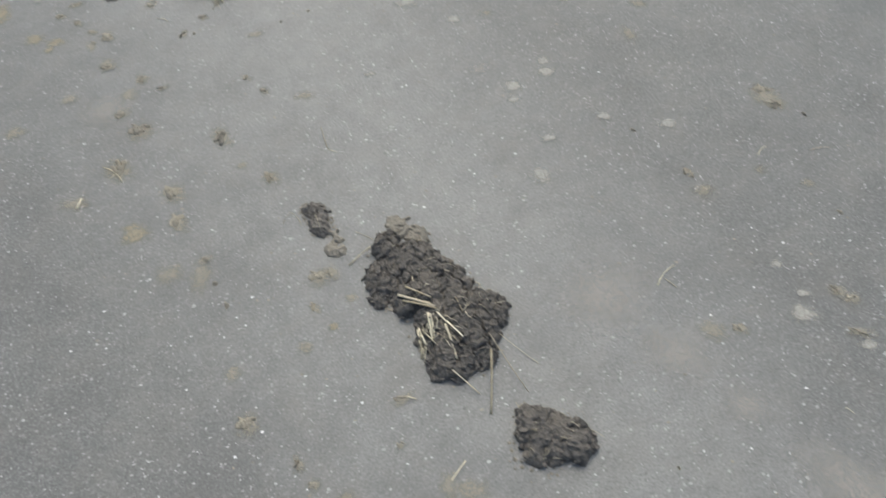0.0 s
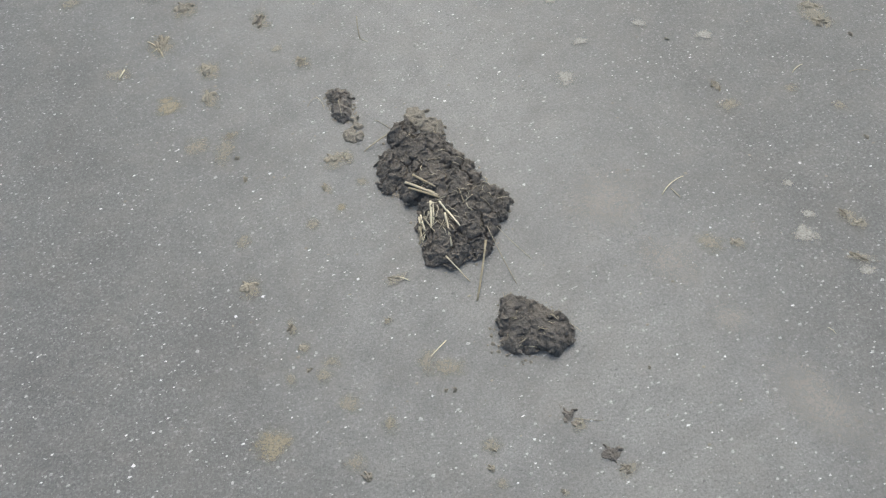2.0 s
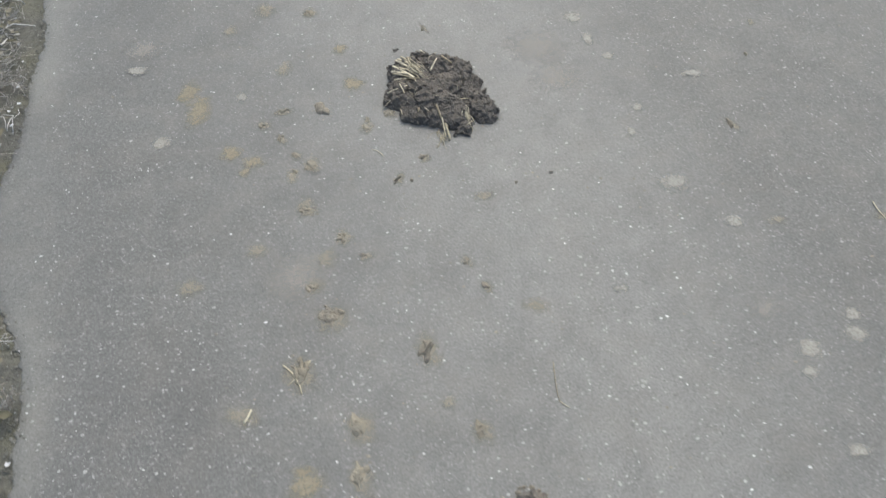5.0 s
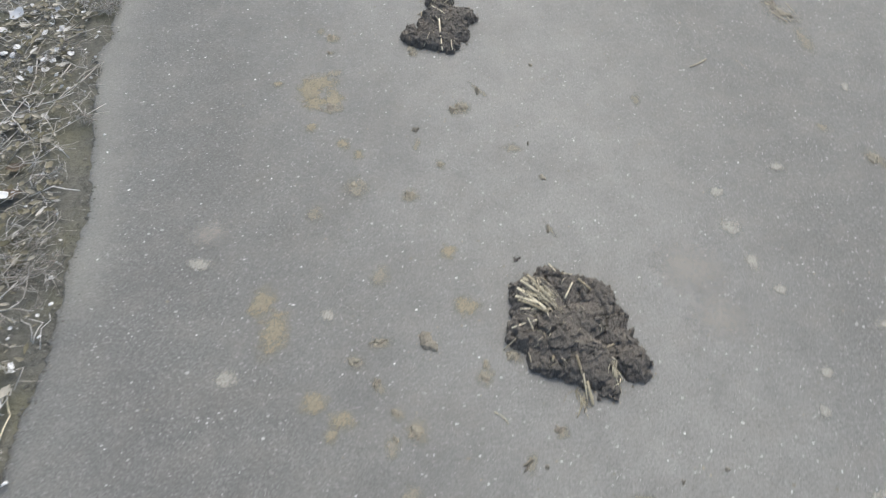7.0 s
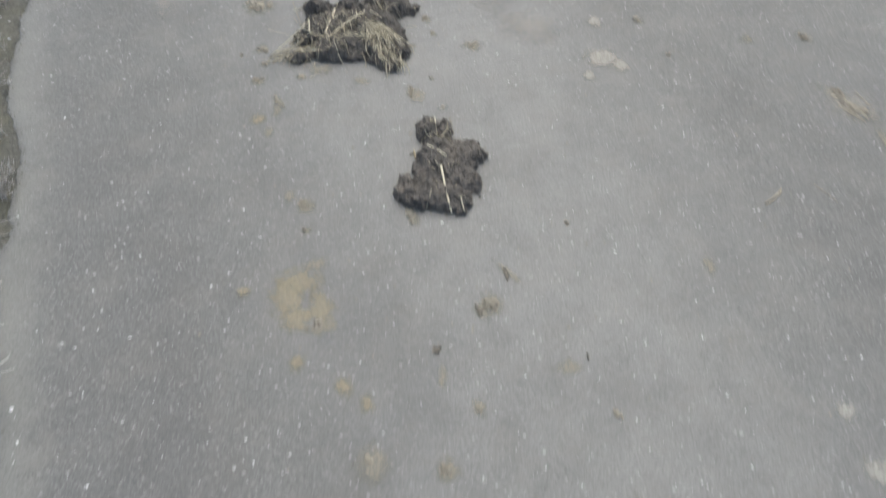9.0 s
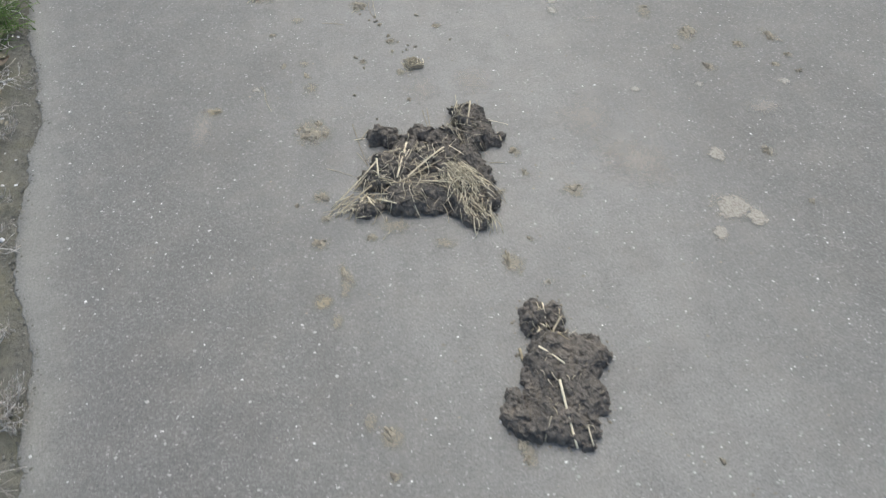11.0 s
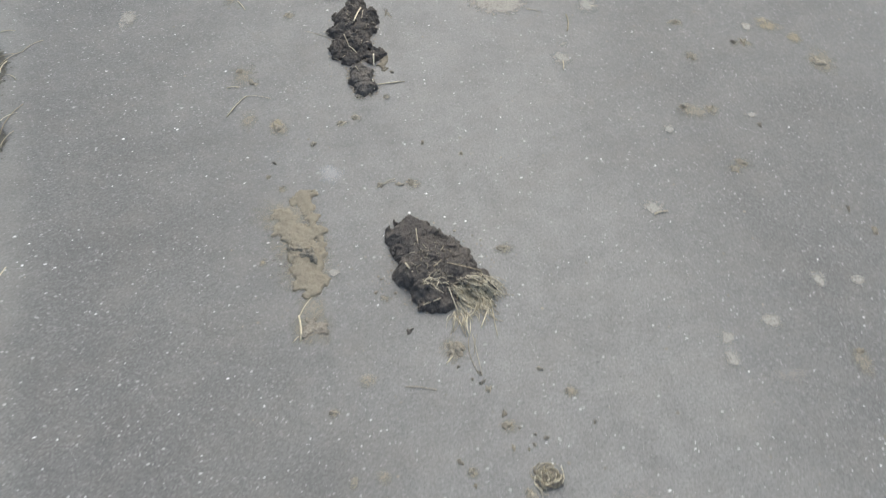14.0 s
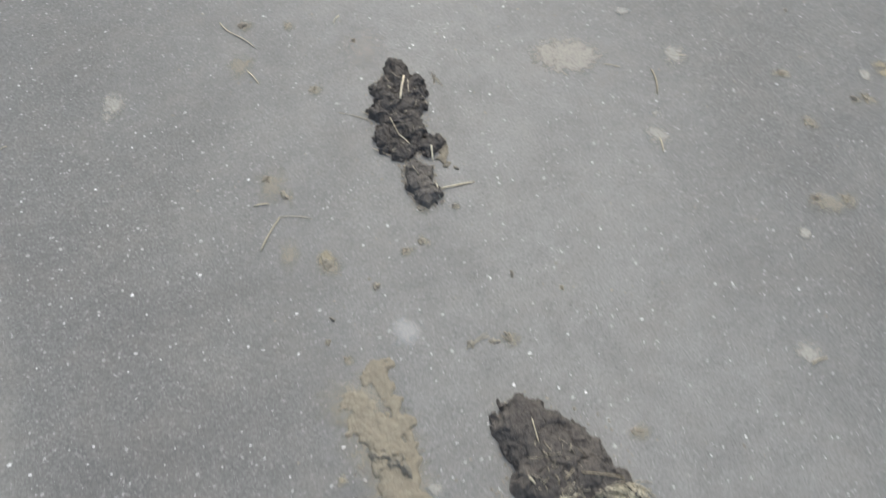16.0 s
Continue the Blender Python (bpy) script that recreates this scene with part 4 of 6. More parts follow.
long_clod = clod(1.046, 6.494, [
    (0.005, 0.057, 0.059, 0.107, -20, 0.032),
    (0.032, 0.154, 0.035, 0.053, -20, 0.036),
    (-0.022, 0.098, 0.037, 0.053, -18, 0.032),
    (0.057, 0.090, 0.028, 0.051, -18, 0.036),
    (-0.000, 0.055, 0.042, 0.044, -18, 0.040),
    (-0.057, 0.041, 0.027, 0.030, -17, 0.024),
    (-0.003, -0.013, 0.039, 0.041, -20, 0.036),
    (-0.056, -0.038, 0.038, 0.050, -19, 0.024),
    (0.001, -0.062, 0.024, 0.046, -19, 0.032),
    (-0.039, -0.093, 0.030, 0.024, -19, 0.024),
    (0.045, -0.086, 0.022, 0.021, -19, 0.020),
    (0.013, -0.106, 0.019, 0.021, -19, 0.024),
    (0.026, -0.095, 0.022, 0.021, -19, 0.021)], 88, "long dark crumbly soil clod broken in two", 0.55, mat=MOIST_SOIL)
stalk(long_clod, 1.089, 6.629, 1.046, 6.537, 0.0056, -0.01)
stalk(long_clod, 1.091, 6.606, 1.076, 6.558, 0.0025, -0.02)
stalk(long_clod, 1.005, 6.496, 1.008, 6.447, 0.0033, 0.00)
stalk(long_clod, 1.008, 6.447, 1.023, 6.409, 0.0028, 0.02)
stalk(long_clod, 0.980, 6.407, 1.012, 6.419, 0.0023, 0.01)
stalk(long_clod, 0.955, 6.562, 0.968, 6.537, 0.0020, -0.01, mat=DULL_STRAW)
stalk(long_clod, 0.941, 6.435, 0.973, 6.399, 0.0024, -0.02)
stalk(long_clod, 1.068, 6.384, 1.061, 6.353, 0.0046, -0.00)
stalk(long_clod, 1.048, 6.268, 1.123, 6.263, 0.0044, -0.00)
stalk(long_clod, 0.925, 6.562, 0.969, 6.516, 0.0013, -0.00, mat=DULL_STRAW)
fringe(long_clod, 1.049, 6.537, 0.056, 0.100, -85, 80, 22, 0.015, 27, DULL_STRAW)
broken_piece = clod(1.013, 6.294, [
    (0.003, 0.030, 0.033, 0.047, -19, 0.028),
    (0.000, -0.031, 0.035, 0.035, -21, 0.029),
    (-0.004, 0.001, 0.031, 0.039, -19, 0.026)], 91, "small dark soil lump broken off a longer clod", 0.42)
stalk(broken_piece, 1.002, 6.332, 1.008, 6.304, 0.0018, -0.01, mat=DULL_STRAW)
stalk(broken_piece, 1.037, 6.270, 1.034, 6.240, 0.0027, 0.01)
smear(0.730, 5.732, [
    (0.035, 0.126, 0.036, 0.046, -12, 0.006),
    (-0.034, 0.093, 0.050, 0.030, -12, 0.006),
    (-0.013, 0.038, 0.054, 0.048, -10, 0.006),
    (0.027, 0.024, 0.032, 0.077, -12, 0.006),
    (-0.005, -0.034, 0.059, 0.065, -12, 0.009),
    (-0.003, -0.098, 0.049, 0.049, -12, 0.006),
    (-0.008, -0.146, 0.023, 0.036, -11, 0.006)], 101, "long caked smear of tan mud with a churned top")
smear(0.704, 5.484, [
    (0.003, 0.036, 0.018, 0.031, -14, 0.005),
    (-0.015, -0.002, 0.023, 0.027, -14, 0.006),
    (0.014, -0.002, 0.017, 0.033, -13, 0.006),
    (-0.003, -0.033, 0.020, 0.012, -13, 0.004)], 103, "thin brown mud cake below a larger smear", BROWN_SOIL)
smear(1.073, 6.335, [
    (0.018, 0.037, 0.021, 0.060, -19, 0.004),
    (0.003, 0.005, 0.023, 0.042, -19, 0.005),
    (-0.023, -0.041, 0.017, 0.037, -19, 0.004)], 107, "pale tan mud trail beside a broken clod")
smear(1.168, 1.226, [
    (-0.009, 0.029, 0.034, 0.026, -26, 0.010),
    (0.010, -0.026, 0.021, 0.041, -24, 0.013),
    (-0.002, -0.005, 0.028, 0.030, -24, 0.008)], 111, "tan crust of soil behind a large clod", BROWN_SOIL)
smear(1.000, 1.274, [
    (-0.000, 0.016, 0.015, 0.021, -24, 0.012),
    (0.001, -0.016, 0.022, 0.026, -24, 0.012)], 113, "crumbled tan tail of a small clod", BROWN_SOIL)
film(0.702, 1.923, 0.034, 0.038, 5, "tan")
crumb(0.698, 1.928, 0.026, 0.029, -25, "brown")
film(0.890, 1.787, 0.024, 0.045, 5, "tan")
crumb(0.886, 1.792, 0.019, 0.035, -25, "brown")
film(0.615, 1.797, 0.034, 0.046, 5, "tan")
crumb(0.611, 1.802, 0.026, 0.036, -25, "tan")
loose_straw(0.581, 1.828, 0.610, 1.747, 0.0041, 0.09)
loose_straw(0.584, 1.777, 0.640, 1.827, 0.0026, -0.07)
film(0.486, 1.730, 0.036, 0.023, -25, "tan")
loose_straw(0.487, 1.711, 0.505, 1.739, 0.0053, -0.06)
film(0.713, 1.641, 0.031, 0.035, 6, "tan")
crumb(0.709, 1.646, 0.024, 0.027, -24, "tan")
film(0.693, 1.533, 0.021, 0.038, 6, "tan")
crumb(0.689, 1.538, 0.016, 0.030, -24, "tan")
film(0.590, 1.550, 0.033, 0.032, -26, "ochre")
film(0.691, 1.346, 0.024, 0.050, -24, "tan")
film(0.715, 1.381, 0.017, 0.011, 6, "tan")
crumb(0.711, 1.386, 0.013, 0.009, -24, "tan")
film(0.899, 1.652, 0.014, 0.016, -24, "tan")
film(0.949, 1.569, 0.021, 0.029, 4, "tan")
crumb(0.945, 1.574, 0.017, 0.022, -26, "tan")
loose_straw(0.915, 1.403, 0.945, 1.430, 0.0015, 0.06, mat=DULL_STRAW)
loose_straw(0.945, 1.430, 0.951, 1.376, 0.0016, 0.09, mat=DULL_STRAW)
film(0.928, 1.200, 0.031, 0.024, 6, "tan")
crumb(0.924, 1.205, 0.024, 0.018, -24, "tan")
film(0.957, 1.202, 0.016, 0.021, 6, "tan")
crumb(0.953, 1.207, 0.012, 0.016, -24, "tan")
loose_straw(0.903, 1.201, 0.922, 1.208, 0.0023, 0.03, mat=DULL_STRAW)
film(0.882, 1.127, 0.010, 0.017, 6, "tan")
crumb(0.878, 1.132, 0.007, 0.013, -24, "tan")
film(0.897, 1.059, 0.010, 0.012, -24, "ochre")
film(0.963, 1.113, 0.014, 0.012, -24, "tan")
crumb(0.713, 1.231, 0.007, 0.012, -24, "tan")
film(0.651, 0.920, 0.025, 0.025, 9, "tan")
crumb(0.647, 0.925, 0.019, 0.019, -21, "tan")
film(0.709, 0.792, 0.011, 0.020, 6, "tan")
crumb(0.705, 0.797, 0.008, 0.015, -24, "brown")
film(0.674, 0.681, 0.012, 0.015, -24, "tan")
film(0.718, 0.738, 0.013, 0.012, 6, "tan")
crumb(0.714, 0.743, 0.010, 0.009, -24, "tan")
crumb(0.713, 0.687, 0.008, 0.006, -21, "tan")
film(0.766, 0.584, 0.020, 0.020, -24, "tan")
film(0.605, 0.562, 0.033, 0.031, -21, "ochre")
film(0.738, 0.663, 0.019, 0.014, -24, "tan")
film(0.826, 0.515, 0.015, 0.019, -24, "tan")
crumb(0.824, 0.520, 0.006, 0.011, -21, "tan")
film(0.740, 0.468, 0.021, 0.017, -24, "tan")
crumb(0.751, 0.435, 0.015, 0.011, -24, "brown")
film(0.898, 0.730, 0.010, 0.009, 9, "tan")
crumb(0.894, 0.735, 0.008, 0.007, -21, "tan")
film(0.949, 0.822, 0.023, 0.011, 9, "tan")
crumb(0.945, 0.827, 0.018, 0.009, -21, "tan")
loose_straw(0.940, 0.832, 0.971, 0.808, 0.0031, 0.05)
loose_straw(0.943, 0.619, 0.989, 0.643, 0.0023, -0.01)
film(0.967, 0.587, 0.035, 0.021, -24, "tan")
crumb(0.964, 0.535, 0.005, 0.007, -21, "brown")
film(0.984, 0.403, 0.018, 0.018, -21, "tan")
crumb(0.984, 0.395, 0.007, 0.006, -24, "tan")
crumb(0.966, 0.363, 0.011, 0.008, -21, "tan")
film(0.974, 0.329, 0.012, 0.010, -21, "tan")
crumb(1.142, 0.404, 0.018, 0.018, -24, "dark")
film(1.155, 0.378, 0.016, 0.013, 9, "tan")
crumb(1.151, 0.383, 0.013, 0.010, -21, "brown")
loose_straw(1.148, 0.394, 1.199, 0.368, 0.0011, -0.03, mat=DULL_STRAW)
crumb(1.180, 0.302, 0.019, 0.020, -24, "dark")
film(1.195, 0.267, 0.019, 0.014, 6, "tan")
crumb(1.191, 0.272, 0.015, 0.011, -24, "brown")
film(1.072, 0.270, 0.009, 0.007, 6, "tan")
crumb(1.068, 0.275, 0.007, 0.005, -24, "tan")
film(1.547, 1.234, 0.025, 0.029, -26, "pale")
film(1.948, 1.229, 0.025, 0.018, -24, "pale")
film(1.642, 1.341, 0.025, 0.014, -24, "pale")
film(1.818, 1.342, 0.022, 0.016, -24, "pale")
film(1.874, 1.056, 0.014, 0.018, 6, "tan")
crumb(1.870, 1.061, 0.011, 0.014, -24, "brown")
crumb(1.876, 1.045, 0.008, 0.012, -26, "tan")
film(1.865, 0.982, 0.024, 0.024, -24, "tan")
crumb(1.868, 0.987, 0.012, 0.012, -24, "tan")
film(2.037, 0.973, 0.019, 0.014, -26, "tan")
loose_straw(2.069, 1.015, 2.110, 1.031, 0.0024, 0.07)
film(2.103, 0.875, 0.017, 0.018, -24, "tan")
crumb(2.096, 0.763, 0.007, 0.008, -24, "tan")
film(2.265, 1.210, 0.025, 0.028, -36, "tan")
crumb(2.261, 1.215, 0.019, 0.022, -66, "tan")
film(2.256, 1.146, 0.034, 0.025, -46, "tan")
crumb(2.252, 1.151, 0.026, 0.019, -76, "tan")
film(2.255, 1.183, 0.044, 0.035, -76, "tan")
crumb(2.289, 1.075, 0.008, 0.010, -24, "brown")
loose_straw(1.575, 0.801, 1.647, 0.830, 0.0023, 0.08)
loose_straw(1.602, 0.808, 1.608, 0.778, 0.0024, -0.02)
film(1.450, 0.839, 0.081, 0.086, -24, "dust")
film(1.493, 0.642, 0.069, 0.048, -69, "dust")
film(1.600, 0.644, 0.031, 0.026, -49, "tan")
film(1.654, 0.618, 0.016, 0.016, 9, "tan")
crumb(1.650, 0.623, 0.012, 0.012, -21, "tan")
film(1.835, 0.626, 0.016, 0.011, -24, "pale")
film(1.797, 0.584, 0.026, 0.025, -49, "pale")
film(1.908, 0.591, 0.019, 0.021, 6, "tan")
crumb(1.904, 0.596, 0.014, 0.016, -24, "brown")
film(1.918, 0.561, 0.019, 0.017, -21, "tan")
crumb(1.914, 0.566, 0.015, 0.013, -51, "tan")
film(1.866, 0.485, 0.030, 0.012, -31, "tan")
crumb(1.862, 0.490, 0.023, 0.009, -61, "tan")
film(1.857, 0.456, 0.017, 0.013, -24, "pale")
film(1.848, 0.717, 0.014, 0.013, -24, "pale")
film(1.535, 0.471, 0.040, 0.033, -64, "dust")
film(1.586, 0.248, 0.058, 0.103, 16, "dust")
loose_straw(2.197, 0.961, 2.247, 0.944, 0.0018, 0.08)
loose_straw(1.699, 0.374, 1.704, 0.355, 0.0013, 0.03)
film(0.763, 0.687, 0.017, 0.013, -24, "tan")
crumb(0.710, 1.307, 0.007, 0.008, -24, "tan")
film(0.629, 1.383, 0.028, 0.029, -24, "tan")
film(0.664, 1.051, 0.016, 0.021, -24, "tan")
film(0.935, 0.614, 0.017, 0.025, -24, "tan")
crumb(0.948, 0.540, 0.004, 0.005, -24, "tan")
crumb(1.160, 0.633, 0.005, 0.006, -21, "tan")
crumb(1.332, 0.433, 0.004, 0.005, -21, "tan")
loose_straw(1.138, 1.689, 1.118, 1.598, 0.0022, -0.02, mat=DULL_STRAW)
loose_straw(1.118, 1.598, 1.134, 1.576, 0.0020, -0.08, mat=DULL_STRAW)
crumb(1.854, 1.256, 0.007, 0.009, -24, "tan")
film(0.533, 2.526, 0.027, 0.028, -17, "ochre")
film(0.585, 2.475, 0.028, 0.021, -15, "ochre")
film(0.462, 2.720, 0.029, 0.062, -15, "ochre")
film(0.645, 2.057, 0.059, 0.063, -16, "dust")
film(0.401, 2.092, 0.029, 0.024, -14, "tan")
film(1.615, 2.118, 0.035, 0.031, -16, "pale")
film(1.699, 1.957, 0.025, 0.020, -16, "pale")
film(1.802, 1.934, 0.023, 0.016, -16, "tan")
loose_straw(2.063, 1.928, 2.061, 1.864, 0.0032, -0.08)
loose_straw(2.130, 1.899, 2.125, 1.838, 0.0032, 0.00)
film(2.237, 1.835, 0.025, 0.035, 14, "tan")
crumb(2.233, 1.840, 0.019, 0.027, -16, "tan")
film(2.058, 1.879, 0.020, 0.016, -14, "tan")
film(1.799, 1.590, 0.024, 0.024, -15, "pale")
film(1.820, 1.636, 0.020, 0.017, -15, "pale")
film(1.678, 1.576, 0.029, 0.027, -15, "pale")
film(1.651, 1.526, 0.017, 0.014, -15, "pale")
film(2.116, 1.616, 0.018, 0.034, -15, "tan")
film(1.352, 1.837, 0.017, 0.012, -14, "pale")
crumb(0.794, 2.642, 0.024, 0.040, -15, "brown")
film(1.044, 3.469, 0.028, 0.030, 14, "tan")
crumb(1.040, 3.474, 0.022, 0.023, -16, "tan")
film(1.019, 3.456, 0.016, 0.025, 13, "tan")
crumb(1.015, 3.461, 0.013, 0.019, -17, "brown")
film(0.603, 3.439, 0.016, 0.024, -17, "ochre")
crumb(0.892, 3.385, 0.010, 0.014, -16, "brown")
film(0.884, 3.316, 0.010, 0.027, -17, "tan")
film(0.700, 3.171, 0.031, 0.040, -17, "tan")
crumb(0.694, 3.182, 0.011, 0.016, -17, "tan")
film(0.834, 3.117, 0.022, 0.026, 13, "tan")
crumb(0.830, 3.122, 0.017, 0.020, -17, "tan")
film(0.581, 3.085, 0.020, 0.025, -16, "tan")
film(0.323, 3.055, 0.050, 0.043, -16, "dust")
film(0.301, 2.954, 0.026, 0.020, -16, "pale")
film(0.719, 2.852, 0.023, 0.034, -18, "tan")
film(0.894, 2.906, 0.020, 0.023, -16, "ochre")
film(0.902, 2.730, 0.028, 0.030, -16, "ochre")
film(0.440, 2.814, 0.029, 0.046, -16, "ochre")
film(0.583, 2.755, 0.017, 0.021, -16, "pale")
film(0.692, 2.656, 0.025, 0.015, 13, "tan")
crumb(0.688, 2.661, 0.019, 0.012, -17, "tan")
loose_straw(0.665, 2.660, 0.709, 2.662, 0.0024, 0.06, mat=DULL_STRAW)
film(0.633, 2.613, 0.018, 0.020, 14, "tan")
crumb(0.629, 2.618, 0.014, 0.015, -16, "tan")
film(0.912, 2.559, 0.009, 0.020, 15, "tan")
crumb(0.908, 2.564, 0.007, 0.015, -15, "tan")
film(0.899, 2.533, 0.017, 0.025, -18, "tan")
crumb(0.896, 2.533, 0.008, 0.013, -15, "tan")
film(0.978, 2.574, 0.016, 0.019, 15, "tan")
crumb(0.974, 2.579, 0.012, 0.015, -15, "tan")
film(1.022, 2.547, 0.013, 0.018, 14, "tan")
crumb(1.018, 2.552, 0.010, 0.014, -16, "tan")
film(0.671, 2.544, 0.011, 0.023, 15, "tan")
crumb(0.667, 2.549, 0.008, 0.018, -15, "brown")
film(0.562, 2.444, 0.014, 0.020, -17, "ochre")
film(0.701, 2.470, 0.015, 0.016, 13, "tan")
crumb(0.697, 2.475, 0.012, 0.012, -17, "tan")
film(0.734, 2.422, 0.022, 0.029, 13, "tan")
crumb(0.730, 2.427, 0.017, 0.022, -17, "tan")
film(0.679, 2.398, 0.018, 0.025, -17, "tan")
crumb(0.689, 2.412, 0.008, 0.010, -15, "tan")
loose_straw(0.898, 2.443, 0.922, 2.410, 0.0022, 0.09)
film(1.026, 2.372, 0.015, 0.015, 13, "tan")
crumb(1.022, 2.377, 0.012, 0.012, -17, "brown")
film(0.945, 2.313, 0.010, 0.029, -17, "tan")
crumb(0.941, 2.318, 0.008, 0.022, -47, "brown")
crumb(1.197, 3.135, 0.010, 0.017, -15, "tan")
film(1.163, 2.943, 0.007, 0.026, 14, "tan")
crumb(1.159, 2.948, 0.005, 0.020, -16, "brown")
crumb(1.052, 2.855, 0.011, 0.010, -16, "dark")
film(0.699, 2.264, 0.024, 0.018, 13, "tan")
crumb(0.695, 2.269, 0.018, 0.014, -17, "tan")
film(0.697, 2.279, 0.023, 0.030, -15, "tan")
film(0.770, 2.152, 0.020, 0.024, 14, "tan")
crumb(0.766, 2.157, 0.015, 0.019, -16, "tan")
film(0.810, 2.079, 0.020, 0.010, 14, "tan")
crumb(0.806, 2.084, 0.015, 0.008, -16, "brown")
film(0.562, 2.165, 0.026, 0.019, -16, "tan")
film(0.720, 2.098, 0.021, 0.031, -14, "tan")
film(0.677, 2.017, 0.022, 0.021, 14, "tan")
crumb(0.673, 2.022, 0.017, 0.016, -16, "tan")
film(1.038, 2.002, 0.012, 0.019, 14, "tan")
crumb(1.034, 2.007, 0.009, 0.014, -16, "brown")
film(1.061, 1.919, 0.013, 0.018, 14, "tan")
crumb(1.057, 1.924, 0.010, 0.014, -16, "brown")
film(1.136, 2.199, 0.025, 0.017, -17, "tan")
film(1.152, 1.841, 0.028, 0.019, -16, "tan")
film(1.866, 2.283, 0.012, 0.029, 13, "tan")
crumb(1.862, 2.288, 0.010, 0.022, -17, "brown")
film(1.626, 2.874, 0.026, 0.026, -17, "pale")
film(1.645, 3.010, 0.022, 0.023, -17, "pale")
film(1.629, 2.757, 0.016, 0.027, -16, "pale")
film(1.655, 2.660, 0.021, 0.017, -16, "pale")
film(1.645, 2.418, 0.017, 0.016, -16, "pale")
film(1.592, 2.330, 0.012, 0.018, -15, "pale")
film(1.468, 2.758, 0.078, 0.073, -16, "dust")
film(1.471, 2.603, 0.059, 0.056, -16, "dust")
film(2.158, 3.072, 0.025, 0.042, 14, "tan")
crumb(2.154, 3.077, 0.019, 0.032, -16, "tan")
crumb(2.126, 2.946, 0.008, 0.012, -15, "brown")
film(2.242, 2.829, 0.037, 0.027, -15, "tan")
loose_straw(2.243, 2.880, 2.245, 2.820, 0.0023, 0.06)
film(2.146, 2.704, 0.014, 0.019, -16, "tan")
film(1.860, 2.518, 0.032, 0.020, -16, "pale")
crumb(2.053, 2.561, 0.008, 0.009, -16, "tan")
crumb(0.973, 2.304, 0.005, 0.007, -15, "brown")
crumb(1.229, 2.225, 0.005, 0.007, -17, "brown")
film(0.357, 2.616, 0.026, 0.022, -15, "pale")
film(0.615, 3.619, 0.038, 0.063, -8, "ochre")
film(0.679, 3.559, 0.028, 0.055, -8, "ochre")
film(0.648, 3.652, 0.047, 0.038, -8, "ochre")
film(0.626, 3.550, 0.035, 0.031, -9, "ochre")
film(0.707, 3.885, 0.023, 0.026, 23, "tan")
crumb(0.703, 3.890, 0.018, 0.020, -7, "tan")
crumb(0.664, 3.528, 0.013, 0.019, -8, "brown")
film(0.671, 3.514, 0.029, 0.021, -7, "tan")
film(1.113, 3.545, 0.009, 0.042, 23, "tan")
crumb(1.109, 3.550, 0.007, 0.032, -7, "brown")
film(2.247, 3.886, 0.027, 0.068, 23, "tan")
crumb(2.243, 3.891, 0.020, 0.052, -7, "brown")
film(2.258, 3.824, 0.040, 0.050, 23, "tan")
crumb(2.254, 3.829, 0.031, 0.039, -7, "tan")
loose_straw(2.229, 3.908, 2.263, 3.784, 0.0053, 0.07)
loose_straw(2.222, 3.863, 2.250, 3.778, 0.0052, -0.04)
film(2.252, 3.662, 0.024, 0.073, -9, "tan")
loose_straw(1.807, 3.574, 1.876, 3.609, 0.0046, -0.06)
film(2.074, 3.225, 0.017, 0.025, -8, "tan")
film(1.858, 3.080, 0.024, 0.018, -7, "pale")
film(2.251, 3.406, 0.015, 0.022, -8, "pale")
crumb(1.328, 2.237, 0.007, 0.007, -8, "brown")
film(0.452, 4.890, 0.026, 0.075, -16, "dust")
film(0.731, 4.797, 0.036, 0.030, -16, "tan")
film(0.712, 4.310, 0.012, 0.033, 16, "tan")
crumb(0.708, 4.315, 0.009, 0.025, -14, "tan")
film(0.703, 4.272, 0.014, 0.029, -16, "tan")
film(0.646, 4.244, 0.020, 0.021, -16, "ochre")
film(0.694, 3.802, 0.012, 0.011, 13, "tan")
crumb(0.690, 3.807, 0.009, 0.008, -17, "brown")
film(0.950, 3.787, 0.014, 0.022, 15, "tan")
crumb(0.946, 3.792, 0.011, 0.017, -15, "tan")
film(0.948, 3.763, 0.012, 0.017, 13, "tan")
crumb(0.944, 3.768, 0.010, 0.013, -17, "tan")
film(1.081, 4.239, 0.015, 0.039, 13, "tan")
crumb(1.077, 4.244, 0.011, 0.030, -17, "tan")
film(1.317, 4.413, 0.030, 0.026, 13, "tan")
crumb(1.314, 4.416, 0.020, 0.018, -17, "tan")
crumb(1.304, 3.653, 0.008, 0.009, -17, "tan")
film(1.668, 4.248, 0.046, 0.040, -15, "cream")
film(1.455, 4.662, 0.055, 0.075, -15, "dust")
film(1.520, 4.457, 0.075, 0.080, -15, "dust")
film(1.595, 4.178, 0.018, 0.021, -17, "cream")
film(1.722, 4.430, 0.022, 0.024, -16, "cream")
film(2.318, 4.176, 0.021, 0.029, 14, "tan")
crumb(2.314, 4.181, 0.016, 0.022, -16, "brown")
loose_straw(2.310, 4.200, 2.316, 4.161, 0.0038, -0.08)
film(2.254, 3.844, 0.065, 0.060, -45, "dust")
loose_straw(2.304, 3.904, 2.304, 3.830, 0.0035, -0.03, mat=DULL_STRAW)
loose_straw(1.966, 3.601, 1.988, 3.531, 0.0017, -0.01, mat=DULL_STRAW)
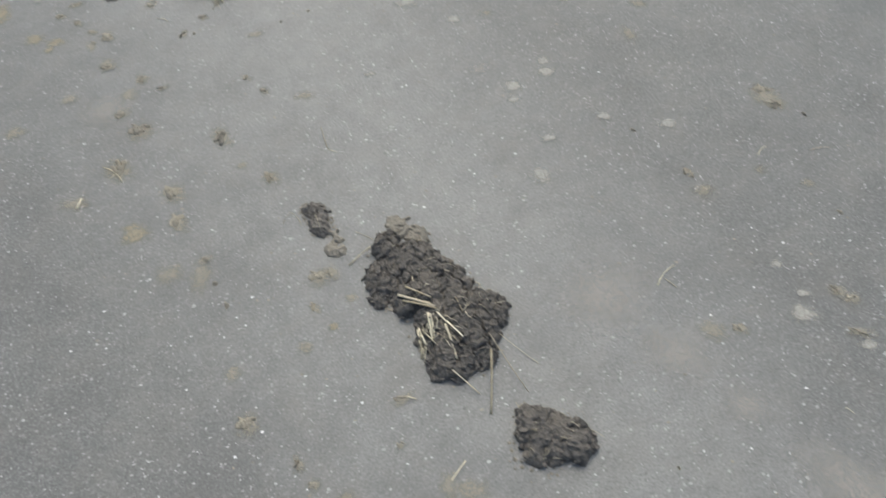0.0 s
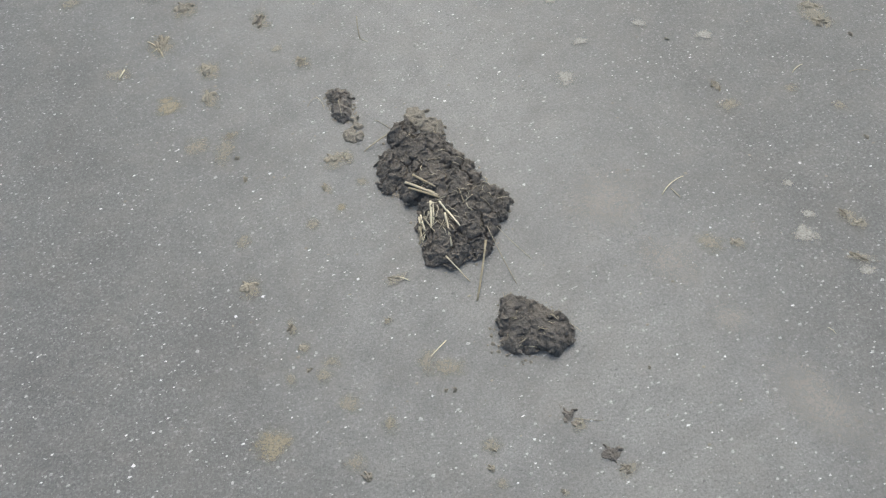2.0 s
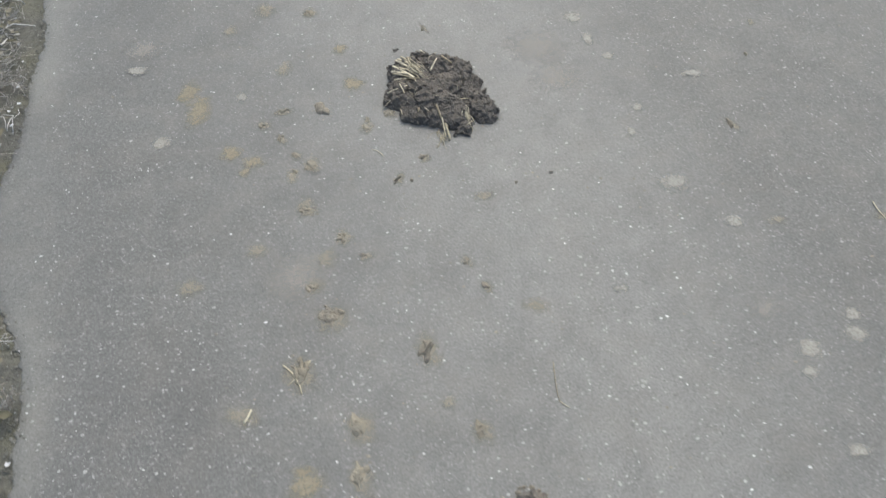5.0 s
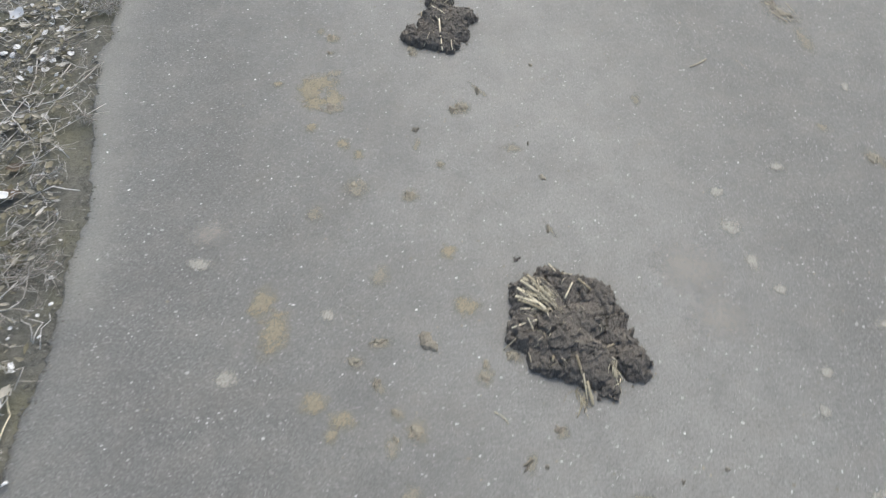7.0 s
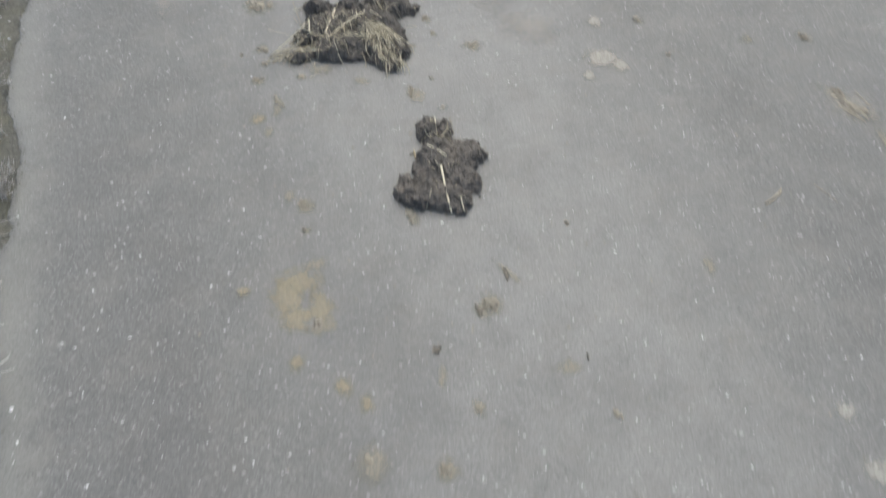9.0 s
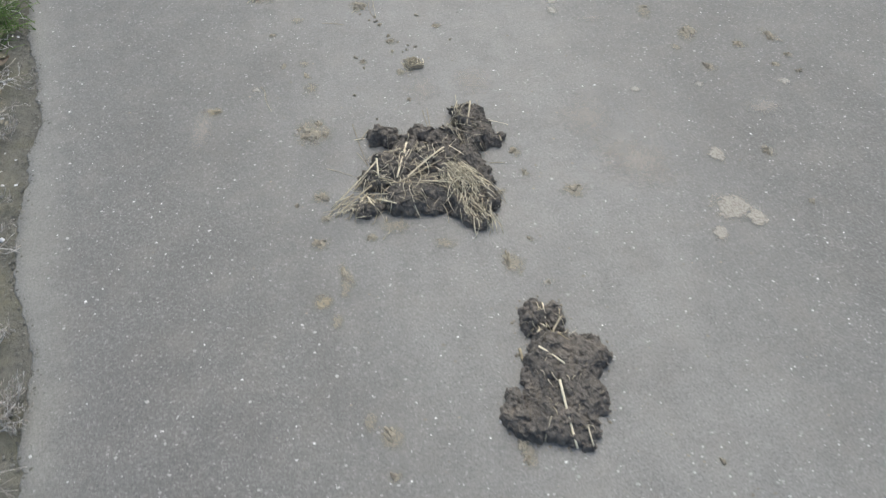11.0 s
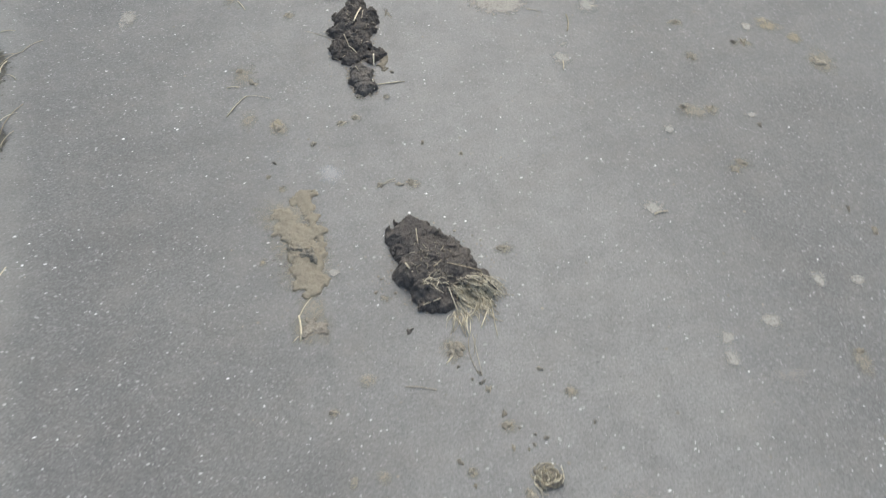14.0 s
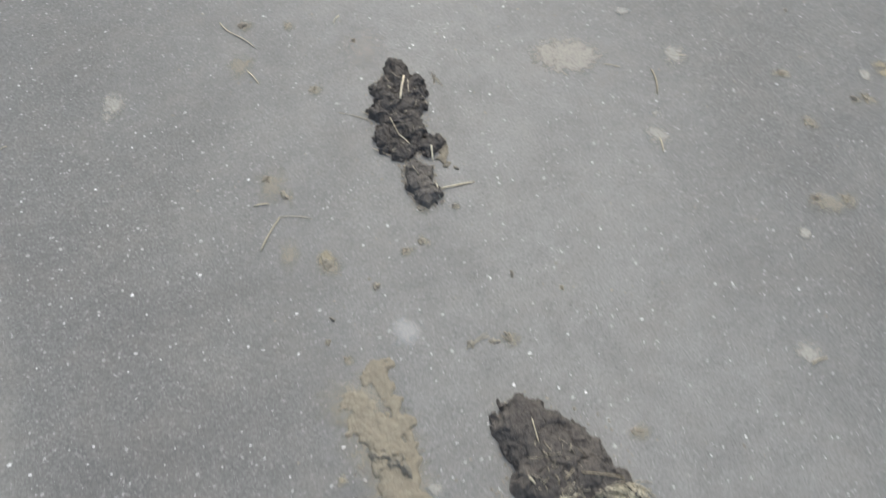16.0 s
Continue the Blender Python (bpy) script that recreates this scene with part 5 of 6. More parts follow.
film(0.522, 3.659, 0.015, 0.015, -15, "ochre")
film(0.694, 3.691, 0.026, 0.022, -15, "tan")
crumb(1.867, 4.208, 0.008, 0.012, -15, "tan")
film(2.137, 4.218, 0.023, 0.019, -16, "tan")
film(1.572, 3.435, 0.014, 0.031, -17, "tan")
film(1.150, 3.267, 0.030, 0.019, -17, "tan")
crumb(1.195, 3.280, 0.004, 0.009, -17, "brown")
film(0.493, 4.960, 0.024, 0.018, -12, "ochre")
crumb(0.497, 4.957, 0.014, 0.007, -25, "tan")
loose_straw(0.478, 4.966, 0.512, 4.952, 0.0022, 0.05)
crumb(0.729, 4.795, 0.030, 0.030, -12, "tan")
film(1.089, 4.234, 0.023, 0.030, -12, "tan")
film(0.664, 4.185, 0.014, 0.018, -11, "tan")
film(0.706, 4.564, 0.022, 0.021, -12, "tan")
film(0.703, 4.488, 0.016, 0.013, 18, "tan")
crumb(0.701, 4.490, 0.010, 0.011, -12, "tan")
film(0.793, 4.400, 0.014, 0.013, 18, "tan")
crumb(0.792, 4.402, 0.013, 0.010, -12, "tan")
film(0.955, 4.336, 0.025, 0.017, -12, "tan")
film(0.857, 4.420, 0.037, 0.024, -12, "tan")
film(1.705, 4.200, 0.022, 0.026, -40, "cream")
film(1.946, 4.562, 0.046, 0.034, -12, "dust")
loose_straw(0.637, 5.005, 0.643, 4.920, 0.0014, -0.05)
film(0.676, 3.930, 0.013, 0.019, -13, "tan")
film(1.205, 4.895, 0.045, 0.055, -11, "dust")
film(1.060, 4.895, 0.035, 0.050, -11, "dust")
film(0.984, 5.343, 0.026, 0.030, 16, "tan")
crumb(0.984, 5.348, 0.022, 0.025, -14, "tan")
crumb(0.904, 5.416, 0.010, 0.010, -14, "dark")
film(1.035, 5.137, 0.017, 0.016, 14, "tan")
crumb(1.031, 5.142, 0.013, 0.012, -16, "tan")
crumb(1.022, 5.229, 0.007, 0.010, -14, "tan")
film(0.935, 5.063, 0.012, 0.012, 17, "tan")
crumb(0.931, 5.068, 0.010, 0.010, -13, "tan")
crumb(0.915, 5.091, 0.007, 0.010, -15, "tan")
film(0.705, 5.261, 0.012, 0.009, 15, "tan")
crumb(0.701, 5.266, 0.010, 0.007, -15, "brown")
film(0.765, 5.043, 0.008, 0.016, 15, "tan")
crumb(0.761, 5.048, 0.006, 0.013, -15, "tan")
film(0.762, 4.985, 0.021, 0.025, -15, "tan")
film(0.764, 5.104, 0.013, 0.015, -13, "tan")
film(0.619, 5.021, 0.013, 0.010, -15, "pale")
loose_straw(0.858, 5.284, 0.918, 5.258, 0.0019, 0.02, mat=DULL_STRAW)
crumb(1.014, 4.867, 0.008, 0.008, -15, "tan")
film(1.025, 4.986, 0.014, 0.017, 15, "tan")
crumb(1.021, 4.991, 0.011, 0.013, -15, "tan")
film(1.221, 4.502, 0.009, 0.017, 14, "tan")
crumb(1.217, 4.507, 0.007, 0.013, -16, "tan")
film(1.138, 4.454, 0.017, 0.010, 14, "tan")
crumb(1.134, 4.459, 0.013, 0.008, -16, "tan")
film(1.220, 4.586, 0.016, 0.019, 13, "tan")
crumb(1.216, 4.591, 0.013, 0.014, -17, "tan")
film(1.152, 4.291, 0.006, 0.011, 14, "tan")
crumb(1.148, 4.296, 0.004, 0.008, -16, "tan")
film(1.916, 4.942, 0.030, 0.029, 16, "tan")
crumb(1.912, 4.947, 0.023, 0.022, -14, "tan")
film(1.899, 4.926, 0.025, 0.032, -14, "tan")
film(1.830, 5.074, 0.020, 0.038, -12, "tan")
crumb(1.843, 5.098, 0.011, 0.012, -14, "tan")
film(1.869, 5.298, 0.018, 0.021, -13, "pale")
film(1.961, 5.269, 0.016, 0.018, -13, "pale")
film(2.113, 5.128, 0.017, 0.026, 17, "tan")
crumb(2.109, 5.133, 0.013, 0.020, -13, "tan")
film(2.142, 4.852, 0.015, 0.039, 18, "tan")
crumb(2.138, 4.857, 0.012, 0.030, -12, "tan")
film(1.890, 4.766, 0.018, 0.020, 16, "tan")
crumb(1.886, 4.771, 0.014, 0.016, -14, "brown")
film(2.145, 4.750, 0.013, 0.012, 16, "tan")
crumb(2.141, 4.755, 0.010, 0.009, -14, "tan")
film(1.861, 4.402, 0.017, 0.021, 15, "tan")
crumb(1.857, 4.407, 0.013, 0.016, -15, "brown")
film(1.821, 4.699, 0.015, 0.015, -15, "pale")
film(1.556, 5.157, 0.017, 0.025, -14, "pale")
film(1.574, 5.210, 0.017, 0.020, -12, "pale")
film(1.694, 5.223, 0.024, 0.021, -14, "pale")
film(1.654, 5.085, 0.041, 0.016, -14, "dust")
film(2.324, 5.158, 0.009, 0.031, 17, "tan")
crumb(2.320, 5.163, 0.007, 0.024, -13, "brown")
film(2.029, 4.840, 0.022, 0.019, 16, "tan")
crumb(2.025, 4.845, 0.017, 0.015, -14, "tan")
film(1.839, 4.878, 0.015, 0.017, -14, "tan")
film(2.083, 4.721, 0.013, 0.013, 16, "tan")
crumb(2.079, 4.726, 0.010, 0.010, -14, "tan")
film(2.064, 4.645, 0.016, 0.015, -16, "pale")
film(1.501, 4.479, 0.088, 0.050, -47, "dust")
film(0.674, 4.412, 0.021, 0.018, 14, "tan")
crumb(0.670, 4.417, 0.016, 0.014, -16, "tan")
crumb(2.100, 5.395, 0.010, 0.017, -14, "tan")
loose_straw(1.041, 5.001, 1.038, 4.965, 0.0016, 0.09, mat=DULL_STRAW)
crumb(0.928, 5.038, 0.005, 0.006, -21, "tan")
crumb(1.143, 5.248, 0.008, 0.008, -19, "tan")
film(1.187, 5.176, 0.015, 0.015, 11, "tan")
crumb(1.183, 5.181, 0.012, 0.011, -19, "tan")
crumb(1.205, 5.099, 0.005, 0.006, -19, "tan")
loose_straw(0.956, 5.313, 0.979, 5.332, 0.0027, -0.03)
loose_straw(1.031, 5.378, 1.015, 5.275, 0.0017, -0.10, mat=DULL_STRAW)
film(1.187, 5.585, 0.020, 0.016, 10, "tan")
crumb(1.183, 5.590, 0.015, 0.012, -20, "tan")
film(0.788, 5.320, 0.018, 0.016, -19, "tan")
film(0.709, 5.108, 0.008, 0.017, -19, "tan")
crumb(0.874, 4.925, 0.007, 0.005, -19, "tan")
film(1.036, 5.854, 0.018, 0.018, 12, "tan")
crumb(1.032, 5.859, 0.014, 0.014, -18, "tan")
crumb(0.955, 5.873, 0.009, 0.011, -18, "tan")
film(0.749, 6.149, 0.023, 0.027, 12, "tan")
crumb(0.745, 6.154, 0.018, 0.020, -18, "tan")
crumb(0.825, 6.068, 0.009, 0.015, -18, "tan")
film(0.844, 5.942, 0.030, 0.030, -18, "white")
film(1.599, 5.617, 0.026, 0.027, -20, "pale")
loose_straw(1.589, 5.592, 1.628, 5.593, 0.0038, 0.04)
film(1.908, 5.699, 0.020, 0.023, 12, "tan")
crumb(1.904, 5.704, 0.016, 0.018, -18, "tan")
film(1.877, 5.683, 0.017, 0.020, 12, "tan")
crumb(1.873, 5.688, 0.013, 0.015, -18, "tan")
crumb(2.083, 5.478, 0.006, 0.014, -18, "brown")
crumb(1.026, 5.090, 0.005, 0.009, -19, "tan")
crumb(1.097, 5.094, 0.007, 0.006, -19, "tan")
crumb(0.689, 5.971, 0.006, 0.009, -18, "tan")
film(0.631, 5.692, 0.010, 0.012, -17, "ochre")
film(0.675, 6.204, 0.019, 0.038, -20, "tan")
film(1.636, 4.730, 0.015, 0.010, -19, "pale")
loose_straw(0.632, 5.033, 0.636, 4.978, 0.0014, 0.09, mat=DULL_STRAW)
crumb(0.909, 4.810, 0.005, 0.005, -18, "tan")
film(0.707, 5.826, 0.070, 0.050, -12, "tan")
film(0.725, 5.738, 0.067, 0.072, -12, "tan")
film(0.723, 5.650, 0.059, 0.062, -12, "tan")
film(0.716, 5.540, 0.029, 0.042, -11, "tan")
film(0.698, 5.480, 0.041, 0.040, -14, "tan")
loose_straw(0.681, 5.522, 0.672, 5.454, 0.0045, 0.05)
loose_straw(0.682, 5.518, 0.720, 5.565, 0.0020, 0.04)
loose_straw(0.656, 5.455, 0.675, 5.469, 0.0019, 0.03)
film(0.689, 6.403, 0.031, 0.045, -16, "tan")
crumb(0.683, 6.427, 0.013, 0.013, -16, "tan")
crumb(0.707, 6.366, 0.010, 0.019, -16, "tan")
loose_straw(0.620, 6.234, 0.683, 6.310, 0.0034, 0.02)
loose_straw(0.683, 6.310, 0.748, 6.281, 0.0019, 0.05, mat=DULL_STRAW)
loose_straw(0.636, 6.358, 0.670, 6.353, 0.0035, 0.05)
film(0.745, 6.164, 0.020, 0.024, -15, "ochre")
film(0.717, 5.919, 0.011, 0.010, 13, "tan")
crumb(0.713, 5.924, 0.009, 0.008, -17, "tan")
film(0.959, 6.140, 0.012, 0.017, 15, "tan")
crumb(0.955, 6.145, 0.010, 0.013, -15, "tan")
film(0.914, 6.127, 0.016, 0.011, 15, "tan")
crumb(0.910, 6.132, 0.012, 0.009, -15, "tan")
loose_straw(0.943, 5.863, 0.999, 5.875, 0.0021, 0.06, mat=DULL_STRAW)
crumb(1.191, 5.932, 0.007, 0.007, -15, "tan")
film(1.869, 5.945, 0.024, 0.016, 16, "tan")
crumb(1.865, 5.950, 0.018, 0.012, -14, "brown")
film(1.938, 5.921, 0.020, 0.022, 14, "tan")
crumb(1.934, 5.926, 0.015, 0.017, -16, "tan")
film(1.890, 5.923, 0.045, 0.026, -16, "tan")
film(1.780, 5.876, 0.016, 0.016, -16, "pale")
film(2.034, 5.871, 0.017, 0.011, -16, "pale")
film(2.007, 6.161, 0.020, 0.022, 16, "tan")
crumb(2.003, 6.166, 0.016, 0.017, -14, "tan")
film(2.174, 6.192, 0.017, 0.013, 15, "tan")
crumb(2.170, 6.197, 0.013, 0.010, -15, "brown")
film(2.206, 6.183, 0.017, 0.027, 17, "tan")
crumb(2.202, 6.188, 0.013, 0.021, -13, "tan")
film(2.049, 6.338, 0.015, 0.021, 15, "tan")
crumb(2.045, 6.343, 0.012, 0.016, -15, "tan")
film(2.328, 6.247, 0.034, 0.027, -15, "ochre")
film(2.371, 6.170, 0.022, 0.032, -15, "ochre")
film(2.375, 6.035, 0.032, 0.042, 15, "tan")
crumb(2.371, 6.040, 0.024, 0.033, -15, "tan")
film(2.391, 6.039, 0.033, 0.063, -15, "tan")
film(1.613, 6.251, 0.027, 0.030, -14, "pale")
loose_straw(1.615, 6.245, 1.599, 6.199, 0.0033, 0.02)
loose_straw(1.719, 6.464, 1.686, 6.378, 0.0042, 0.05)
loose_straw(1.607, 6.525, 1.645, 6.498, 0.0028, 0.01)
film(1.807, 6.495, 0.033, 0.038, -15, "pale")
film(0.393, 6.771, 0.026, 0.044, -14, "pale")
loose_straw(0.727, 6.789, 0.743, 6.734, 0.0033, 0.02)
film(0.719, 6.352, 0.007, 0.020, -15, "tan")
crumb(2.037, 5.825, 0.006, 0.012, -16, "brown")
crumb(1.104, 5.998, 0.005, 0.011, -15, "brown")
film(0.878, 5.516, 0.011, 0.007, 11, "tan")
crumb(0.874, 5.521, 0.008, 0.005, -19, "tan")
film(0.780, 5.620, 0.013, 0.013, -18, "pale")
loose_straw(0.704, 6.994, 0.728, 6.937, 0.0037, -0.09)
loose_straw(0.728, 6.937, 0.765, 6.871, 0.0031, 0.04)
film(0.871, 6.923, 0.013, 0.021, 12, "tan")
crumb(0.867, 6.928, 0.010, 0.016, -18, "tan")
film(0.762, 6.961, 0.020, 0.018, 10, "tan")
crumb(0.758, 6.966, 0.015, 0.014, -20, "brown")
film(0.714, 6.814, 0.029, 0.042, -18, "tan")
film(1.035, 6.781, 0.055, 0.066, -18, "dust")
crumb(1.016, 6.818, 0.009, 0.009, -18, "tan")
loose_straw(0.987, 6.899, 1.011, 6.926, 0.0026, 0.08)
loose_straw(1.803, 6.497, 1.838, 6.483, 0.0026, -0.04)
film(2.040, 6.340, 0.023, 0.016, -18, "tan")
film(1.648, 6.320, 0.013, 0.014, -20, "pale")
film(1.169, 6.608, 0.006, 0.030, 12, "tan")
crumb(1.165, 6.613, 0.005, 0.023, -18, "brown")
film(0.993, 6.225, 0.019, 0.015, 11, "tan")
crumb(0.989, 6.230, 0.014, 0.011, -19, "tan")
film(2.257, 6.262, 0.016, 0.023, -18, "pale")
film(0.870, 6.671, 0.020, 0.018, 12, "tan")
crumb(0.866, 6.676, 0.015, 0.014, -18, "tan")
loose_straw(1.064, 6.267, 1.130, 6.263, 0.0029, -0.03)
crumb(1.105, 6.315, 0.007, 0.009, -19, "brown")
film(1.063, 6.206, 0.011, 0.011, 11, "tan")
crumb(1.059, 6.211, 0.009, 0.008, -19, "brown")
crumb(2.213, 6.557, 0.006, 0.008, -18, "tan")
film(1.760, 6.700, 0.021, 0.015, -18, "pale")
film(2.320, 6.281, 0.019, 0.019, -18, "ochre")
loose_straw(0.901, 6.576, 0.966, 6.530, 0.0014, -0.01, mat=DULL_STRAW)
crumb(2.132, 4.675, 0.012, 0.009, 10, "tan")
crumb(0.643, 4.551, 0.008, 0.007, 30, "tan")
crumb(1.143, 4.159, 0.010, 0.006, 0, "tan")
film(1.143, 4.159, 0.014, 0.010, 0, "pale")
crumb(0.713, 6.019, 0.006, 0.008, 20, "brown")
film(0.685, 3.352, 0.018, 0.022, 10, "ochre")
film(0.721, 3.302, 0.014, 0.020, 0, "ochre")
film(0.935, 3.230, 0.014, 0.020, 0, "tan")
crumb(0.935, 3.230, 0.009, 0.013, 15, "tan")
film(0.824, 1.037, 0.018, 0.016, 0, "tan")
film(2.246, 1.736, 0.030, 0.022, -30, "tan")
film(1.641, 1.696, 0.032, 0.020, 0, "dust")
crumb(1.004, 5.860, 0.012, 0.010, 0, "tan")
loose_straw(0.958, 5.868, 0.998, 5.884, 0.0020, 0.05, mat=DULL_STRAW)
crumb(1.108, 6.537, 0.014, 0.018, 0, "tan")
film(1.535, 6.582, 0.078, 0.060, -15, "cream")
film(1.490, 6.606, 0.044, 0.040, 10, "cream")
smear(0.730, 5.692, [
    (0.000, 0.000, 0.026, 0.020, -25, 0.018),
    (-0.016, 0.020, 0.016, 0.012, 20, 0.016),
    (0.014, -0.016, 0.014, 0.018, -10, 0.017),
    (0.004, 0.030, 0.010, 0.008, 0, 0.014)], 117, "churned tan soil in the middle of a mud smear", TAN_SOIL)
trail = random.Random(61)
for k in range(12):
    f = k / 11
    crumb(0.995 + 0.085 * f + trail.gauss(0, 0.012), 5.30 - 0.24 * f + trail.gauss(0, 0.014), 0.003 + 0.005 * trail.random() ** 2, 0.003 + 0.005 * trail.random() ** 2, trail.uniform(0, 180), "tan" if k % 3 else "brown")
crumb(0.965, 2.576, 0.013, 0.015, 10, "tan")
crumb(0.898, 2.526, 0.008, 0.010, 60, "brown")
crumb(0.711, 4.791, 0.016, 0.013, 20, "tan")
crumb(0.753, 4.836, 0.018, 0.010, -40, "tan")
crumb(0.762, 4.788, 0.012, 0.010, 60, "tan")
crumb(0.700, 4.825, 0.010, 0.008, 10, "tan")
crumb(0.712, 4.561, 0.015, 0.020, 30, "tan")
film(0.734, 4.806, 0.045, 0.050, 0, "tan")
loose_straw(0.703, 4.490, 0.785, 4.552, 0.0030, 0.04)
root_ball(1.068, 5.013, 0.025, 5)


# ---- verge: litter, dead grass, twigs, stones ----
rng = random.Random(9)


def blade(batch, x, y, length, way, rise, width):
    """A curved dry blade, a thin folded strip."""
    points = []
    for i in range(5):
        f = i / 4
        w = way + 0.5 * f * rng.uniform(-1, 1)
        points.append((x + length * f * math.cos(w), y + length * f * math.sin(w), 0.004 + rise * math.sin(f * 2.4)))
    batch.add(*tube(points, width / 2, 3, 0.5))


litter = Batch()
for _ in range(4300):
    y = rng.uniform(-0.4, 7.9)
    bare = 0.09 if 2.85 < y < 5.45 else 0.0
    x = -0.03 - bare * (0.6 + 0.5 * noise.noise((y * 5, 2, 7))) - 0.5 * rng.random()
    if noise.noise((x * 4, y * 2.2, 5)) < -0.25:
        continue
    long, way = rng.uniform(0.03, 0.14), rng.uniform(0, 6.28)
    if x + long * math.cos(way) > road_edge(y) - 0.01 and rng.random() > 0.06:
        continue
    blade(litter, x, y, long, way, rng.uniform(0.0, 0.035), rng.uniform(0.0014, 0.0044))
tagged(part("dead_grass", litter.mesh("dead_grass"), DRY_GRASS), "matted dead grass on the damp verge", "grass", kind="stuff")


def twig_bush(x, y, way, size, seed):
    """A dry grey stalk that lies over the verge, forking towards its tips."""
    r = random.Random(seed)
    b = Batch()

    def fork(p, w, length, radius, level):
        pts = [p]
        for _ in range(4):
            w += r.uniform(-0.22, 0.22)
            p = (p[0] + length / 4 * math.cos(w), p[1] + length / 4 * math.sin(w), max(0.006, p[2] + r.uniform(-0.008, 0.010)))
            pts.append(p)
            if x + p[0] > road_edge(y + p[1]) + 0.01:
                break
            if level < 3 and r.random() < 0.9:
                fork(p, w + r.choice((-1, 1)) * r.uniform(0.35, 0.9), length * r.uniform(0.4, 0.65), radius * 0.65, level + 1)
        b.add(*tube(pts, radius, 5))
    fork((0, 0, 0.014), radians(way), size * 0.85, 0.0019, 0)
    ob = part("dry_twig", b.mesh("dry_twig"), TWIG)
    ob.matrix_basis = pose(x, y, 0)
    tagged(ob, "forked dry grey weed stalk lying on the verge", "twig", "dry twigs on the verge")


def chip(x, y, size, seed):
    """A white broken shell or stone flake on the verge: a shallow ragged cup with a thick rim."""
    r = random.Random(seed)
    size *= 1.7 if x < -0.12 else 1.25
    bend, n = r.uniform(0.15, 0.5), 11
    edge = [r.uniform(0.72, 1.12) for _ in range(n)]
    top, under = [(0, 0, 0.0)], [(0, 0, -0.10)]
    for f in (0.4, 0.75, 1.0):
        for k in range(n):
            w, d = 6.2832 * k / n, f * (edge[k] if f == 1 else 1)
            z = bend * d * d + 0.06 * math.sin(3 * w + seed) * f
            top.append((d * math.cos(w), d * math.sin(w), z))
            under.append((d * 0.97 * math.cos(w), d * 0.97 * math.sin(w), z - 0.12))
    m = len(top)
    faces = [(0, 1 + k, 1 + (k + 1) % n) for k in range(n)] + [(m, m + 1 + (k + 1) % n, m + 1 + k) for k in range(n)]
    for ring in range(2):
        for k in range(n):
            p, q = 1 + ring * n + k, 1 + ring * n + (k + 1) % n
            faces += [(p, p + n, q + n, q), (m + p, m + q, m + q + n, m + p + n)]
    faces += [(m - n + k, m + m - n + k, m + m - n + (k + 1) % n, m - n + (k + 1) % n) for k in range(n)]
    ob = part("shell_chip", from_arrays("shell_chip", top + under, faces), WHITE_STONE)
    flip = 180 if r.random() < 0.5 else 0
    ob.matrix_basis = pose(x, y, size * 0.3 if x > 0 else 0.006 + size * 0.8, flip + r.uniform(-25, 25), r.uniform(-25, 25), r.uniform(0, 360)) @ Matrix.Diagonal((size, size * r.uniform(0.5, 0.85), size, 1))
    tagged(ob, "white broken shell flake on the dark verge", "shell", "white shell flakes on the verge")


def dead_leaf(x, y, size, turn, seed):
    """A curled dead leaf with a raised midrib."""
    bm = bmesh.new()
    rows = []
    for i in range(9):
        f = i / 8
        half = 0.32 * math.sin(math.pi * f ** 0.8) + 0.01
        rows.append([bm.verts.new((f - 0.5, s * half, 0.10 * abs(s) ** 1.5 + 0.06 * math.sin(f * 3 + seed))) for s in (-1, -0.5, 0, 0.5, 1)])
    for a, b in zip(rows, rows[1:]):
        for k in range(4):
            f = bm.faces.new((a[k], a[k + 1], b[k + 1], b[k]))
            f.smooth = True
    bmesh.ops.solidify(bm, geom=bm.faces[:], thickness=0.012)
    ob = part("dead_leaf", bm, LEAF)
    ob.matrix_basis = pose(x, y, 0.012, 4, 6, turn) @ Matrix.Diagonal((size, size, size, 1))
    tagged(ob, "curled dead leaf on the grass litter", "leaf", "dead leaves on the verge")


chip(-0.309, 4.035, 0.0120, 121)
chip(-0.271, 4.113, 0.0168, 306)
chip(-0.129, 4.033, 0.0108, 863)
chip(-0.166, 4.058, 0.0084, 717)
chip(-0.176, 4.007, 0.0084, 663)
chip(-0.249, 3.937, 0.0120, 338)
chip(-0.283, 3.911, 0.0108, 187)
chip(-0.134, 3.909, 0.0060, 818)
chip(-0.159, 3.857, 0.0120, 703)
chip(-0.189, 3.793, 0.0108, 558)
chip(-0.150, 3.802, 0.0084, 728)
chip(-0.018, 4.006, 0.0072, 1308)
chip(-0.020, 3.974, 0.0072, 1297)
chip(-0.048, 3.910, 0.0048, 1178)
chip(-0.016, 3.868, 0.0048, 1309)
chip(-0.017, 3.755, 0.0048, 1298)
chip(-0.183, 3.245, 0.0144, 416)
chip(-0.158, 3.273, 0.0072, 555)
chip(-0.064, 3.428, 0.0048, 1054)
chip(-0.058, 3.546, 0.0048, 1097)
chip(-0.065, 3.325, 0.0036, 1029)
chip(-0.031, 2.960, 0.0060, 1161)
chip(-0.022, 2.876, 0.0060, 1202)
chip(-0.083, 2.717, 0.0060, 813)
chip(-0.080, 2.703, 0.0060, 823)
chip(0.041, 3.492, 0.0048, 1547)
chip(0.054, 3.411, 0.0036, 1614)
chip(-0.026, 3.081, 0.0036, 1200)
chip(-0.027, 3.009, 0.0036, 1189)
chip(-0.075, 3.204, 0.0036, 967)
